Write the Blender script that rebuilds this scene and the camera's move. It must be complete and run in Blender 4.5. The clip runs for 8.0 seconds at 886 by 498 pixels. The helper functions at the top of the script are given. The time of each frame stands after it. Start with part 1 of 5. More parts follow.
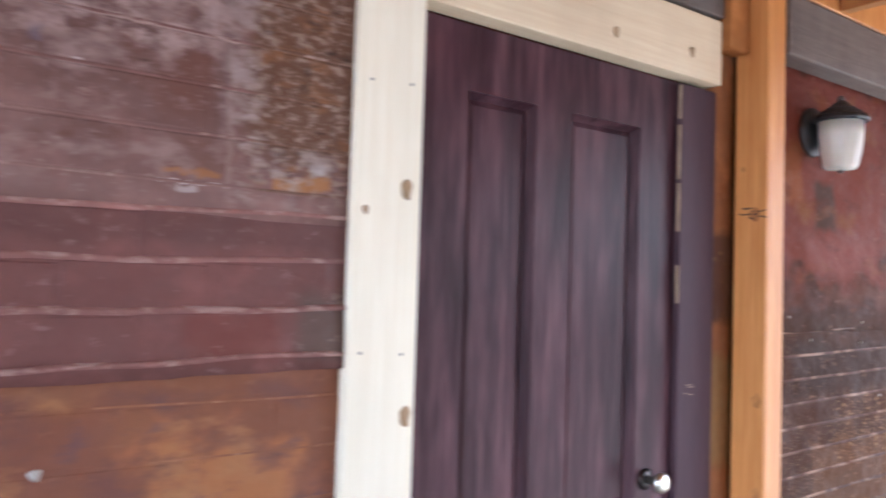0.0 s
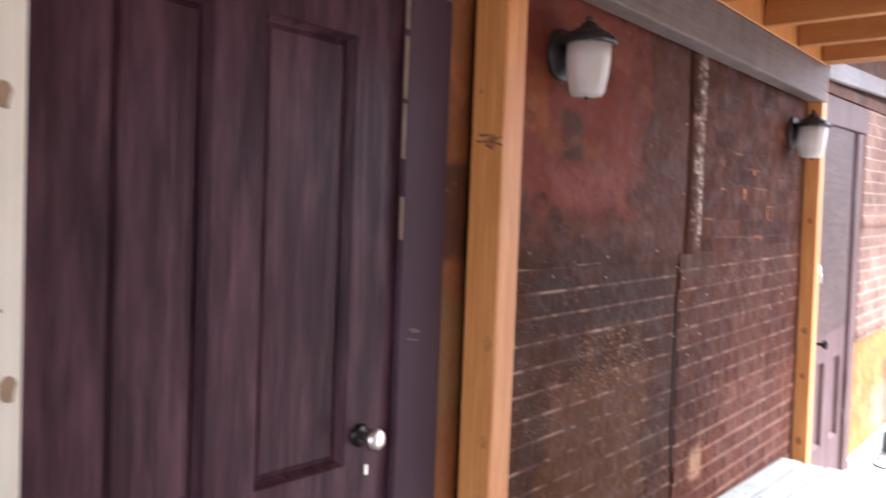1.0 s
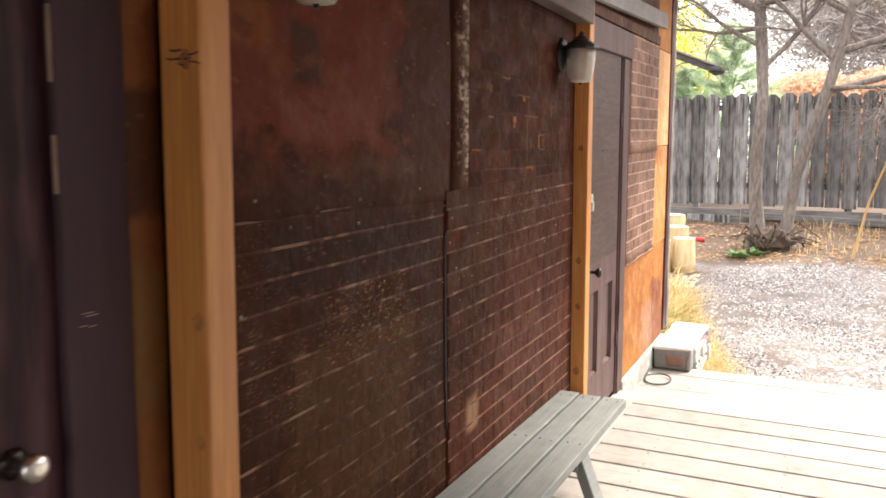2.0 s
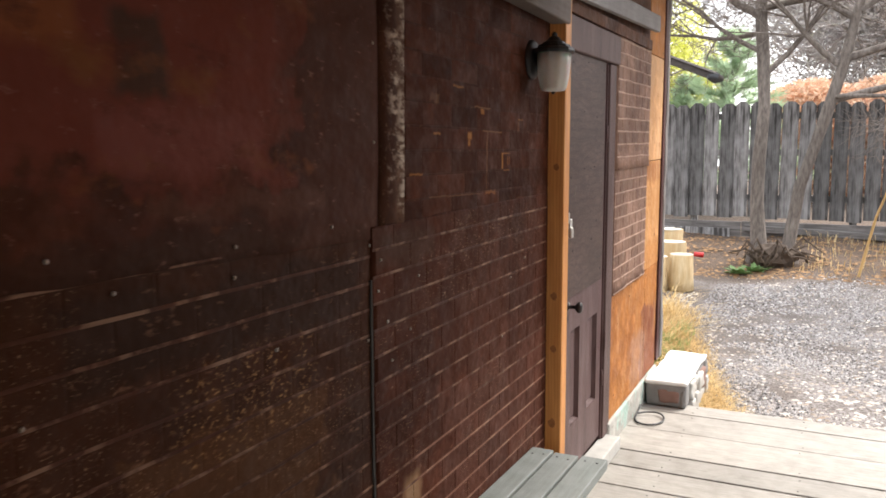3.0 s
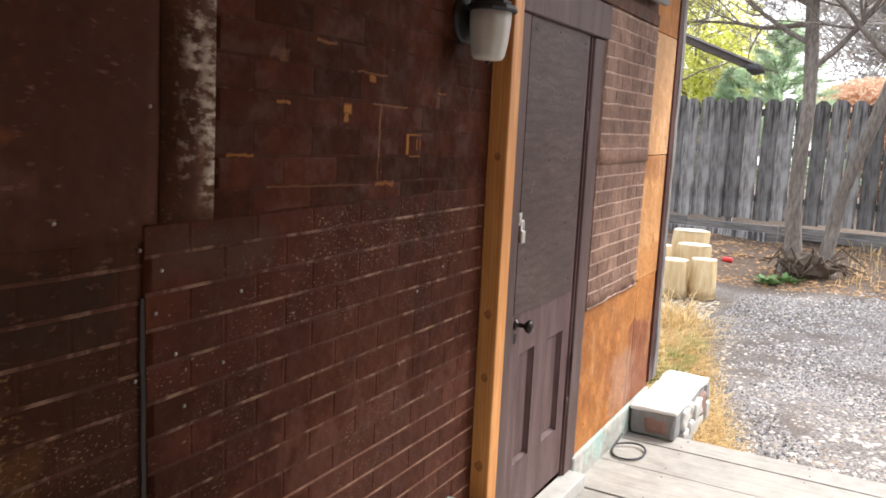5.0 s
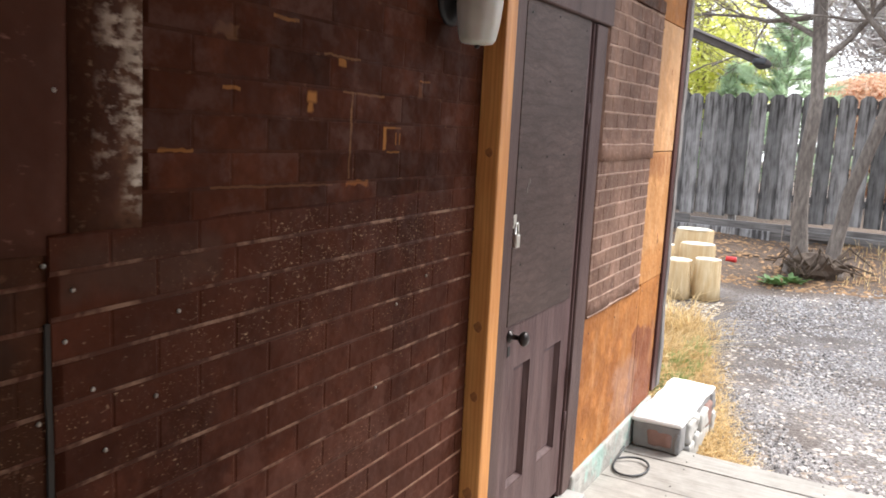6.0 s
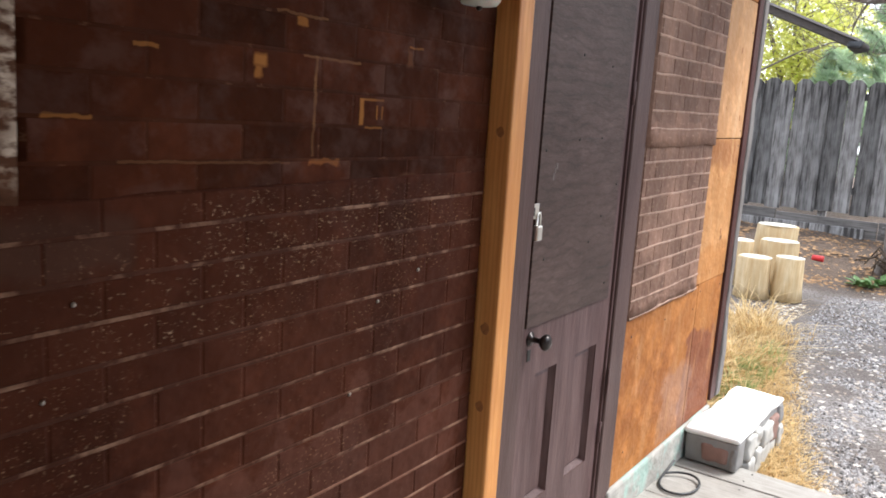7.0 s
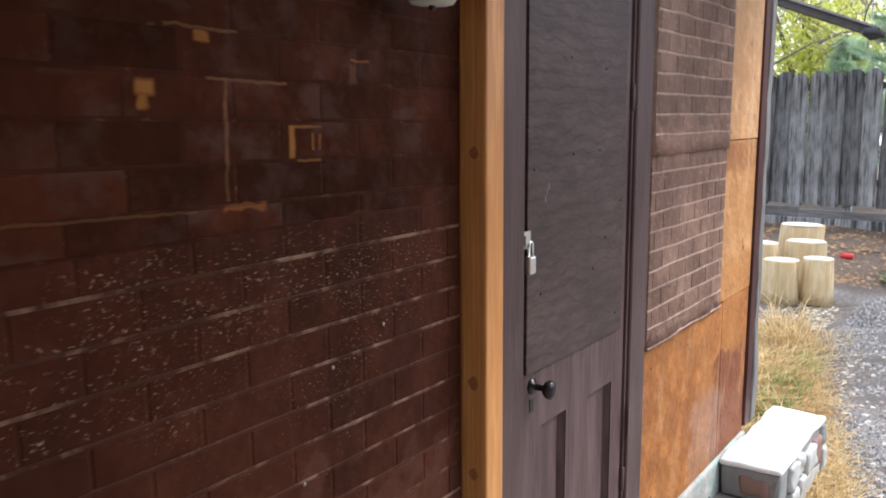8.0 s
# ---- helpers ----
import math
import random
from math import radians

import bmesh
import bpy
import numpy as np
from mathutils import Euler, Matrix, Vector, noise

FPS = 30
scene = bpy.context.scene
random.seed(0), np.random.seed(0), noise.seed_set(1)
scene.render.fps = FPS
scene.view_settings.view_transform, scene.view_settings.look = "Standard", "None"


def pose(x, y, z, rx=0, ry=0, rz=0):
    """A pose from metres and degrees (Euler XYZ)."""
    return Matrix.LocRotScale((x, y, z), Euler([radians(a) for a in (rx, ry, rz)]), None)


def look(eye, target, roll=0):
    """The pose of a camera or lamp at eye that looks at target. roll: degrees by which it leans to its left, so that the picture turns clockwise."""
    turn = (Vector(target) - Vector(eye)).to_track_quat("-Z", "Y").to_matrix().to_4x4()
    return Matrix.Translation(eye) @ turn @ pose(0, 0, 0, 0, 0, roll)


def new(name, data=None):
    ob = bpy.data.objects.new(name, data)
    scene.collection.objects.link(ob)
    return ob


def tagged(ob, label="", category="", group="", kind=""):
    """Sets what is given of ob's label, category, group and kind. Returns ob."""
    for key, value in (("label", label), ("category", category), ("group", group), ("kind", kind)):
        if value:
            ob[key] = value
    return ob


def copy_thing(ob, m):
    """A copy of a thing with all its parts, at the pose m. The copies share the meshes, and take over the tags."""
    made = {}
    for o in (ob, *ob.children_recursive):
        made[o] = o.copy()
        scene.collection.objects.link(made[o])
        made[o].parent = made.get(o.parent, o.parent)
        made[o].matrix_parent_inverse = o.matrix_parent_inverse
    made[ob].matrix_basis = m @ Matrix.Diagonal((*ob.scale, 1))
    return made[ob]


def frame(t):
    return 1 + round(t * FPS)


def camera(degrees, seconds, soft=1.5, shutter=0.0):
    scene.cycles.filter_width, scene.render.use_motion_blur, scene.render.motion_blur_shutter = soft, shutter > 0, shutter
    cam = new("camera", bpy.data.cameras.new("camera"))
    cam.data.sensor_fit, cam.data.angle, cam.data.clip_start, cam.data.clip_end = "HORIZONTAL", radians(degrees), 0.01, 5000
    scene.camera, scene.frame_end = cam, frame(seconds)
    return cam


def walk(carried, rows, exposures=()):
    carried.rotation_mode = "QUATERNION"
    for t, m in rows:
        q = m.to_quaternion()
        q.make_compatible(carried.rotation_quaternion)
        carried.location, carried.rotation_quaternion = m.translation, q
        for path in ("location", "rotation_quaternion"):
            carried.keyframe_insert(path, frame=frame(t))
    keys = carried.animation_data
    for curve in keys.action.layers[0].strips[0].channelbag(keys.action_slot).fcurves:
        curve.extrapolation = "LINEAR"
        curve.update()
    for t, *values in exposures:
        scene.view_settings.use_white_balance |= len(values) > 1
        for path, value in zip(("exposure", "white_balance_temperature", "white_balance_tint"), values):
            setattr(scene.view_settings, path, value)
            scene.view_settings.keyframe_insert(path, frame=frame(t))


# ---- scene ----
cam = camera(57.5, 8.0, soft=1.7, shutter=0.45)
PATH = [
    (0, (0.875, 0.393, 1.385), (2.083, 1.985, 1.475), 1.8),
    (0.5, (1.079, 0.36, 1.416), (2.443, 1.823, 1.447), 2.4),
    (1, (1.229, 0.417, 1.41), (2.759, 1.702, 1.332), 2.2),
    (1.5, (1.386, 0.484, 1.431), (3.093, 1.509, 1.244), 1.3),
    (2, (1.607, 0.505, 1.423), (3.4, 1.362, 1.193), 0.4),
    (2.2, (1.734, 0.506, 1.446), (3.521, 1.378, 1.241), 0.3),
    (3.3, (2.26, 0.565, 1.474), (4.058, 1.41, 1.243), 0.6),
    (3.5, (2.355, 0.565, 1.473), (4.156, 1.394, 1.209), 0.7),
    (4, (2.579, 0.487, 1.472), (4.34, 1.401, 1.227), 4.0),
    (4.5, (2.72, 0.427, 1.488), (4.449, 1.401, 1.239), 3.9),
    (4.7, (2.764, 0.415, 1.488), (4.5, 1.373, 1.23), 3.8),
    (5.8, (3.024, 0.514, 1.488), (4.767, 1.46, 1.233), 3.4),
    (6, (3.073, 0.516, 1.488), (4.812, 1.466, 1.219), 3.8),
    (6.5, (3.251, 0.492, 1.483), (4.908, 1.579, 1.215), 3.8),
    (7, (3.397, 0.466, 1.476), (5.025, 1.585, 1.163), 4.6),
    (7.5, (3.548, 0.526, 1.479), (5.159, 1.683, 1.222), 4.1),
    (8, (3.707, 0.558, 1.488), (5.31, 1.723, 1.218), 0.6),
]

EXPOSURES = [(0.0, 4.74, 5250, 10), (0.5, 4.62, 5300, 12), (1.0, 4.1, 5750, 19), (1.5, 3.70, 7000, 16), (2.2, 2.66, 6900, 12), (3.5, 2.36, 6400, 10), (4.7, 2.38, 6350, 10), (6.0, 2.40, 6250, 10), (7.0, 2.30, 6050, 9), (8.0, 2.12, 5750, 8)]
walk(cam, [(t, look(eye, target, roll)) for t, eye, target, roll in PATH], EXPOSURES)

# ---- world and sun: bright overcast day ----
world = bpy.data.worlds.new("overcast_sky")
scene.world = world
world.use_nodes = True
wn, wl = world.node_tree.nodes, world.node_tree.links
sky = wn.new("ShaderNodeTexSky")
sky.sky_type, sky.sun_disc = "NISHITA", False
sky.sun_elevation, sky.sun_rotation = radians(48), radians(120)
sky.dust_density, sky.ozone_density = 4.0, 0.6
haze = wn.new("ShaderNodeMixRGB")
haze.inputs[0].default_value = 0.75
haze.inputs[2].default_value = (6.2, 6.3, 6.6, 1)
wl.new(sky.outputs[0], haze.inputs[1])
wl.new(haze.outputs[0], wn["Background"].inputs[0])
wn["Background"].inputs[1].default_value = 0.10
sun = new("sun", bpy.data.lights.new("sun", "SUN"))
sun.data.energy, sun.data.angle, sun.data.color = 1.2, radians(25), (1.0, 0.96, 0.9)
sun.matrix_world = look((20, -10, 22), (6, 0, 0))

# ---- materials ----


def nodes_of(name):
    m = bpy.data.materials.new(name)
    m.use_nodes = True
    return m, m.node_tree.nodes, m.node_tree.links, m.node_tree.nodes["Principled BSDF"]


def mixed(n, l, fac, a, b):
    """a mix of two colours or sockets by a factor socket"""
    x = n.new("ShaderNodeMixRGB")
    for i, v in ((0, fac), (1, a), (2, b)):
        if isinstance(v, (int, float)):
            x.inputs[i].default_value = v
        elif isinstance(v, tuple):
            x.inputs[i].default_value = (*v, 1)
        else:
            l.new(v, x.inputs[i])
    return x.outputs[0]


def noisy(n, l, scale, stretch=(1, 1, 1), detail=6.0, lo=0.4, hi=0.6, rough=0.6, shift=0.0, world_space=False):
    """a noise mask between lo and hi, at real-world scale"""
    tc = n.new("ShaderNodeTexCoord")
    mp = n.new("ShaderNodeMapping")
    mp.inputs["Scale"].default_value = stretch
    mp.inputs["Location"].default_value = (shift, shift * 1.7, shift * 0.6)
    if world_space:
        geo = n.new("ShaderNodeNewGeometry")
        l.new(geo.outputs["Position"], mp.inputs[0])
    else:
        l.new(tc.outputs["Object"], mp.inputs[0])
    t = n.new("ShaderNodeTexNoise")
    t.inputs["Scale"].default_value, t.inputs["Detail"].default_value, t.inputs["Roughness"].default_value = scale, detail, rough
    l.new(mp.outputs[0], t.inputs[0])
    r = n.new("ShaderNodeMapRange")
    r.inputs[1].default_value, r.inputs[2].default_value = lo, hi
    l.new(t.outputs[0], r.inputs[0])
    return r.outputs[0]


def bumped(n, l, bsdf, socket, strength=0.3, distance=0.004):
    b = n.new("ShaderNodeBump")
    b.inputs["Strength"].default_value, b.inputs["Distance"].default_value = strength, distance
    l.new(socket, b.inputs["Height"])
    l.new(b.outputs[0], bsdf.inputs["Normal"])


def times(n, l, a, k):
    m = n.new("ShaderNodeMath")
    m.operation = "MULTIPLY"
    l.new(a, m.inputs[0])
    m.inputs[1].default_value = k
    return m.outputs[0]


def box_mask(n, l, x0, x1, z0, z1, soft=0.03, ragged=0.12, scale=9.0):
    """a ragged-edged patch, of stain and of painted light, on the wall between two heights and two stations"""
    geo = n.new("ShaderNodeNewGeometry")
    t = n.new("ShaderNodeTexNoise")
    t.inputs["Scale"].default_value, t.inputs["Detail"].default_value = scale, 5
    l.new(geo.outputs["Position"], t.inputs[0])
    off = n.new("ShaderNodeVectorMath")
    off.operation = "MULTIPLY_ADD"
    l.new(t.outputs["Color"], off.inputs[0])
    off.inputs[1].default_value = (ragged, 0, ragged)
    l.new(geo.outputs["Position"], off.inputs[2])
    sep = n.new("ShaderNodeSeparateXYZ")
    l.new(off.outputs[0], sep.inputs[0])
    h = ragged / 2
    out = None
    for sock, a, b in (("X", x0 + h, x0 + h + soft), ("X", x1 + h, x1 + h - soft), ("Z", z0 + h, z0 + h + soft), ("Z", z1 + h, z1 + h - soft)):
        r = n.new("ShaderNodeMapRange")
        r.inputs[1].default_value, r.inputs[2].default_value = a, b
        l.new(sep.outputs[sock], r.inputs[0])
        if out is None:
            out = r.outputs[0]
        else:
            m = n.new("ShaderNodeMath")
            m.operation = "MULTIPLY"
            l.new(out, m.inputs[0])
            l.new(r.outputs[0], m.inputs[1])
            out = m.outputs[0]
    return out


def varied(n, l, col, amount=0.25):
    """brightness that differs from object to object"""
    oi = n.new("ShaderNodeObjectInfo")
    hsv = n.new("ShaderNodeHueSaturation")
    r = n.new("ShaderNodeMapRange")
    r.inputs[3].default_value, r.inputs[4].default_value = 1 - amount, 1 + amount
    l.new(oi.outputs["Random"], r.inputs[0])
    l.new(r.outputs[0], hsv.inputs["Value"])
    l.new(col, hsv.inputs["Color"])
    return hsv.outputs[0]


def tin(name, base, dark, worn, worn_amount=0.55, rough=0.58, patches=(), vary=0.0, spots=0.0, scuff_scale=30, streak=2.2, scuff=0.5, gloss=0.10, mottles=(), tint=None):
    """old painted pressed tin: blotched paint, scuffs, small pale flecks and named patches of stain and painted light
    """
    m, n, l, b = nodes_of(name)
    col = mixed(n, l, noisy(n, l, 2.2, world_space=True, lo=0.35, hi=0.65), base, dark)
    col = mixed(n, l, times(n, l, noisy(n, l, 9, world_space=True, lo=0.5, hi=0.75, shift=3), 0.6), col, tuple(c * 1.7 for c in base))
    for (x0, x1, z0, z1, colour, strength, ragged) in patches:
        col = mixed(n, l, times(n, l, box_mask(n, l, x0, x1, z0, z1, soft=min(0.03, 0.25 * (x1 - x0), 0.25 * (z1 - z0)), ragged=ragged, scale=9.0 if ragged > 0.04 else 40.0), strength), col, colour)
    for (x0, x1, z0, z1, colour, scale, lo, shift) in mottles:
        mm = n.new("ShaderNodeMath")
        mm.operation = "MULTIPLY"
        l.new(box_mask(n, l, x0, x1, z0, z1, soft=0.04, ragged=0.10, scale=14.0), mm.inputs[0])
        l.new(noisy(n, l, scale, (1, 1, 1.8), world_space=True, lo=lo, hi=lo + 0.15, detail=8, shift=shift), mm.inputs[1])
        col = mixed(n, l, mm.outputs[0], col, colour)
    flakes = noisy(n, l, scuff_scale, (1, 1, streak), world_space=True, lo=worn_amount, hi=worn_amount + 0.12, detail=9, shift=7)
    col = mixed(n, l, times(n, l, flakes, scuff), col, worn)
    if spots:
        area = noisy(n, l, 3.0, world_space=True, lo=0.50, hi=0.60, shift=11)
        dots = noisy(n, l, 150, (1, 1, 1.2), world_space=True, lo=0.615, hi=0.70, detail=2, shift=5)
        mm = n.new("ShaderNodeMath")
        mm.operation = "MULTIPLY"
        l.new(area, mm.inputs[0])
        l.new(dots, mm.inputs[1])
        col = mixed(n, l, times(n, l, mm.outputs[0], spots), col, (0.30, 0.19, 0.11))
    if vary:
        col = varied(n, l, col, vary)
    l.new(col, b.inputs["Base Color"])
    r = n.new("ShaderNodeMapRange")
    r.inputs[3].default_value, r.inputs[4].default_value = rough - 0.08, rough + 0.2
    l.new(noisy(n, l, 14, world_space=True, lo=0.3, hi=0.7), r.inputs[0])
    l.new(r.outputs[0], b.inputs["Roughness"])
    b.inputs["Specular IOR Level"].default_value = gloss
    if tint:
        b.inputs["Specular Tint"].default_value = (*tint, 1)
    # fine dents over broad buckles
    broad = n.new("ShaderNodeBump")
    broad.inputs["Strength"].default_value, broad.inputs["Distance"].default_value = 0.35, 0.03
    l.new(noisy(n, l, 6, (1, 1, 1.4), world_space=True, lo=0.2, hi=0.8, detail=3, shift=21), broad.inputs["Height"])
    fine = n.new("ShaderNodeBump")
    fine.inputs["Strength"].default_value, fine.inputs["Distance"].default_value = 0.3, 0.004
    l.new(noisy(n, l, 20, world_space=True, lo=0.2, hi=0.8, detail=3), fine.inputs["Height"])
    l.new(broad.outputs[0], fine.inputs["Normal"])
    l.new(fine.outputs[0], b.inputs["Normal"])
    return m


def wood(name, light, dark, grain=(18, 18, 1.2), rough=0.62, knots=(), vary=0.12, weather=0.0, grey=(0.3, 0.28, 0.25), bump=0.25, streaks=0.0, figure=0.0):
    """planks: long fibres, broad tone changes, weathering"""
    m, n, l, b = nodes_of(name)
    fib = noisy(n, l, 6, grain, lo=0.3, hi=0.7, detail=8)
    col = mixed(n, l, fib, light, dark)
    col = mixed(n, l, times(n, l, noisy(n, l, 2.0, (1, 1, 0.5), lo=0.4, hi=0.7, shift=2), 0.5), col, tuple(c * 0.72 for c in dark))
    if weather:
        col = mixed(n, l, times(n, l, noisy(n, l, 7, (1.5, 1.5, 0.6), lo=0.35, hi=0.7, shift=5, detail=9), weather), col, grey)
    if streaks:
        col = mixed(n, l, times(n, l, noisy(n, l, 4.5, (3.2, 3.2, 0.22), lo=0.50, hi=0.60, shift=13, detail=7), streaks), col, tuple(c * 0.8 for c in dark))
    if figure:
        # flat-sawn figure: long wavering growth rings
        wv = n.new("ShaderNodeTexWave")
        wv.bands_direction = "Y"
        wv.inputs["Scale"].default_value, wv.inputs["Distortion"].default_value, wv.inputs["Detail"].default_value, wv.inputs["Detail Scale"].default_value = 22.0, 5.0, 3.0, 1.2
        tc, mp = n.new("ShaderNodeTexCoord"), n.new("ShaderNodeMapping")
        mp.inputs["Scale"].default_value = (1, 1, 0.10)
        l.new(tc.outputs["Object"], mp.inputs[0])
        l.new(mp.outputs[0], wv.inputs[0])
        ring = n.new("ShaderNodeMapRange")
        ring.inputs[1].default_value, ring.inputs[2].default_value = 0.45, 0.95
        l.new(wv.outputs["Fac"], ring.inputs[0])
        col = mixed(n, l, times(n, l, ring.outputs[0], figure), col, tuple(c * 0.9 for c in dark))
    col = varied(n, l, col, vary)
    l.new(col, b.inputs["Base Color"])
    b.inputs["Roughness"].default_value = rough
    bumped(n, l, b, noisy(n, l, 10, grain, lo=0.3, hi=0.7, detail=8), bump, 0.003)
    return m


def plain(name, colour, rough=0.5, metal=0.0, mottled=0.25, scale=20.0, bump=0.15):
    m, n, l, b = nodes_of(name)
    col = mixed(n, l, noisy(n, l, scale, lo=0.3, hi=0.7), colour, tuple(c * (1 - mottled) for c in colour))
    l.new(col, b.inputs["Base Color"])
    b.inputs["Roughness"].default_value, b.inputs["Metallic"].default_value = rough, metal
    bumped(n, l, b, noisy(n, l, scale * 3, lo=0.2, hi=0.8), bump, 0.002)
    return m


M_nail = plain("nail_head", (0.42, 0.37, 0.31), 0.5, 0.3, mottled=0.5, scale=60)
LACQUER = (1.0, 0.50, 0.30)
BROWN, DARKBROWN, WORN = (0.062, 0.0196, 0.0106), (0.0345, 0.0106, 0.0064), (0.20, 0.105, 0.062)
RUST, BRICKRED, CREAM = (0.26, 0.10, 0.03), (0.145, 0.036, 0.024), (0.34, 0.27, 0.21)
M_tin_low = tin("brown_tin", BROWN, DARKBROWN, WORN, 0.6, tint=LACQUER, gloss=0.09, spots=0.7, patches=((3.93, 4.07, 0.5, 0.66, (0.3, 0.2, 0.12), 0.8, 0.08),))
SCRAPED = (0.30, 0.130, 0.034)
DULL = (0.16, 0.080, 0.036)
SPOTS = ((4.350, 4.386, 1.540, 1.568, SCRAPED, 0.85, 0.012), (4.354, 4.376, 1.520, 1.545, SCRAPED, 0.75, 0.02), (4.446, 4.478, 1.622, 1.641, SCRAPED, 0.7, 0.02), (4.40, 4.53, 1.640, 1.646, DULL, 0.7, 0.012),
         (4.245, 4.322, 1.688, 1.697, SCRAPED, 0.7, 0.014), (3.983, 4.062, 1.437, 1.446, SCRAPED, 0.6, 0.014), (4.122, 4.166, 1.548, 1.557, SCRAPED, 0.6, 0.012), (4.099, 4.155, 1.635, 1.662, DULL, 0.5, 0.04),
         (4.630, 4.646, 1.452, 1.508, SCRAPED, 0.75, 0.008), (4.630, 4.706, 1.503, 1.509, SCRAPED, 0.5, 0.006), (4.650, 4.706, 1.447, 1.453, SCRAPED, 0.5, 0.006), (4.683, 4.689, 1.466, 1.496, SCRAPED, 0.55, 0.006), (4.699, 4.706, 1.466, 1.496, SCRAPED, 0.45, 0.006),
         (4.500, 4.509, 1.39, 1.575, DULL, 0.8, 0.012), (4.47, 4.63, 1.569, 1.576, DULL, 0.65, 0.008), (4.497, 4.585, 1.372, 1.388, RUST, 0.5, 0.03), (4.72, 4.84, 1.325, 1.355, (0.15, 0.08, 0.05), 0.5, 0.06), (4.77, 4.80, 1.58, 1.62, (0.13, 0.06, 0.03), 0.5, 0.03),
         (4.10, 4.45, 1.375, 1.381, DULL, 0.5, 0.008), (4.78, 4.83, 1.62, 1.626, SCRAPED, 0.5, 0.008))
FLECK = (0.34, 0.235, 0.15)
FLECKS = ((4.22, 4.84, 1.18, 1.345, FLECK, 115, 0.585, 5.0), (4.02, 4.40, 1.06, 1.27, FLECK, 90, 0.60, 8.0), (3.82, 4.15, 0.85, 1.2, FLECK, 70, 0.63, 3.0), (4.3, 4.9, 0.75, 1.15, FLECK, 95, 0.655, 6.0))
M_tin_low_left = tin("dark_brown_tin", (0.046, 0.0175, 0.0092), (0.029, 0.0115, 0.0068), WORN, 0.6, spots=0.9, tint=LACQUER, gloss=0.10, patches=((2.9, 3.75, 1.1, 1.28, (0.024, 0.0125, 0.009), 0.7, 0.12), (3.0, 3.6, 0.5, 1.0, (0.085, 0.036, 0.014), 0.6, 0.4)), mottles=((3.12, 3.58, 0.90, 1.13, (0.30, 0.17, 0.075), 70, 0.555, 4.0), (3.0, 3.75, 0.6, 1.2, FLECK, 60, 0.68, 2.0)))
# the broad rosy patch low on the right paints in light bounced off the deck
M_brick = tin("brown_tin_brick", BROWN, DARKBROWN, WORN, 0.66, vary=0.12, spots=0.8, tint=LACQUER, gloss=0.09, patches=((3.95, 4.06, 0.50, 0.645, (0.26, 0.155, 0.085), 0.8, 0.06), (4.2, 5.1, 0.3, 0.85, (0.090, 0.038, 0.027), 0.45, 0.6), (3.8, 4.15, 1.20, 1.31, (0.062, 0.034, 0.024), 0.6, 0.08)), mottles=FLECKS)
M_brick_faint = tin("faint_tin_brick", (0.055, 0.0166, 0.0080), (0.030, 0.0088, 0.0048), (0.080, 0.042, 0.032), 0.50, vary=0.30, patches=SPOTS, mottles=FLECKS[:1], tint=LACQUER, gloss=0.06, scuff_scale=9, streak=1.2, scuff=0.55)
M_brick_light = tin("pale_tin_brick", (0.215, 0.128, 0.092), (0.135, 0.076, 0.055), (0.40, 0.275, 0.20), 0.57, vary=0.20)
# pale breaks along the beads are wear and painted highlights together
M_bead = tin("worn_highlit_tin_bead", (0.072, 0.030, 0.019), (0.040, 0.0155, 0.010), (0.30, 0.185, 0.125), 0.50, rough=0.45, tint=LACQUER, gloss=0.09, patches=((4.0, 5.15, 0.15, 0.74, (0.21, 0.105, 0.072), 0.7, 0.3),), scuff_scale=11, streak=1.0, scuff=0.65)
M_bead_light = tin("pale_tin_bead", (0.38, 0.25, 0.185), (0.22, 0.135, 0.10), (0.45, 0.33, 0.26), 0.5, rough=0.5)
M_tin_red = tin("red_stained_tin", BROWN, (0.045, 0.018, 0.013), (0.24, 0.13, 0.1), 0.62, patches=(
    (2.74, 3.50, 1.40, 2.06, BRICKRED, 0.45, 0.40), (2.80, 3.44, 1.44, 2.02, BRICKRED, 0.62, 0.20), (2.98, 3.40, 1.44, 1.56, (0.16, 0.05, 0.04), 0.7, 0.12),
    (3.02, 3.16, 1.55, 1.72, (0.045, 0.03, 0.022), 0.8, 0.12), (2.8, 2.98, 1.62, 1.8, RUST, 0.4, 0.1), (2.78, 3.52, 1.27, 1.36, (0.035, 0.018, 0.013), 0.6, 0.15), (3.50, 3.86, 1.25, 2.1, (0.062, 0.026, 0.018), 0.6, 0.18), (3.1, 3.6, 1.36, 1.42, (0.10, 0.045, 0.03), 0.5, 0.12)), mottles=((2.8, 3.5, 1.3, 2.0, (0.075, 0.024, 0.016), 8, 0.54, 4.0), (2.77, 3.6, 1.3, 2.05, (0.15, 0.055, 0.022), 5, 0.56, 9.0)), tint=LACQUER, gloss=0.09)
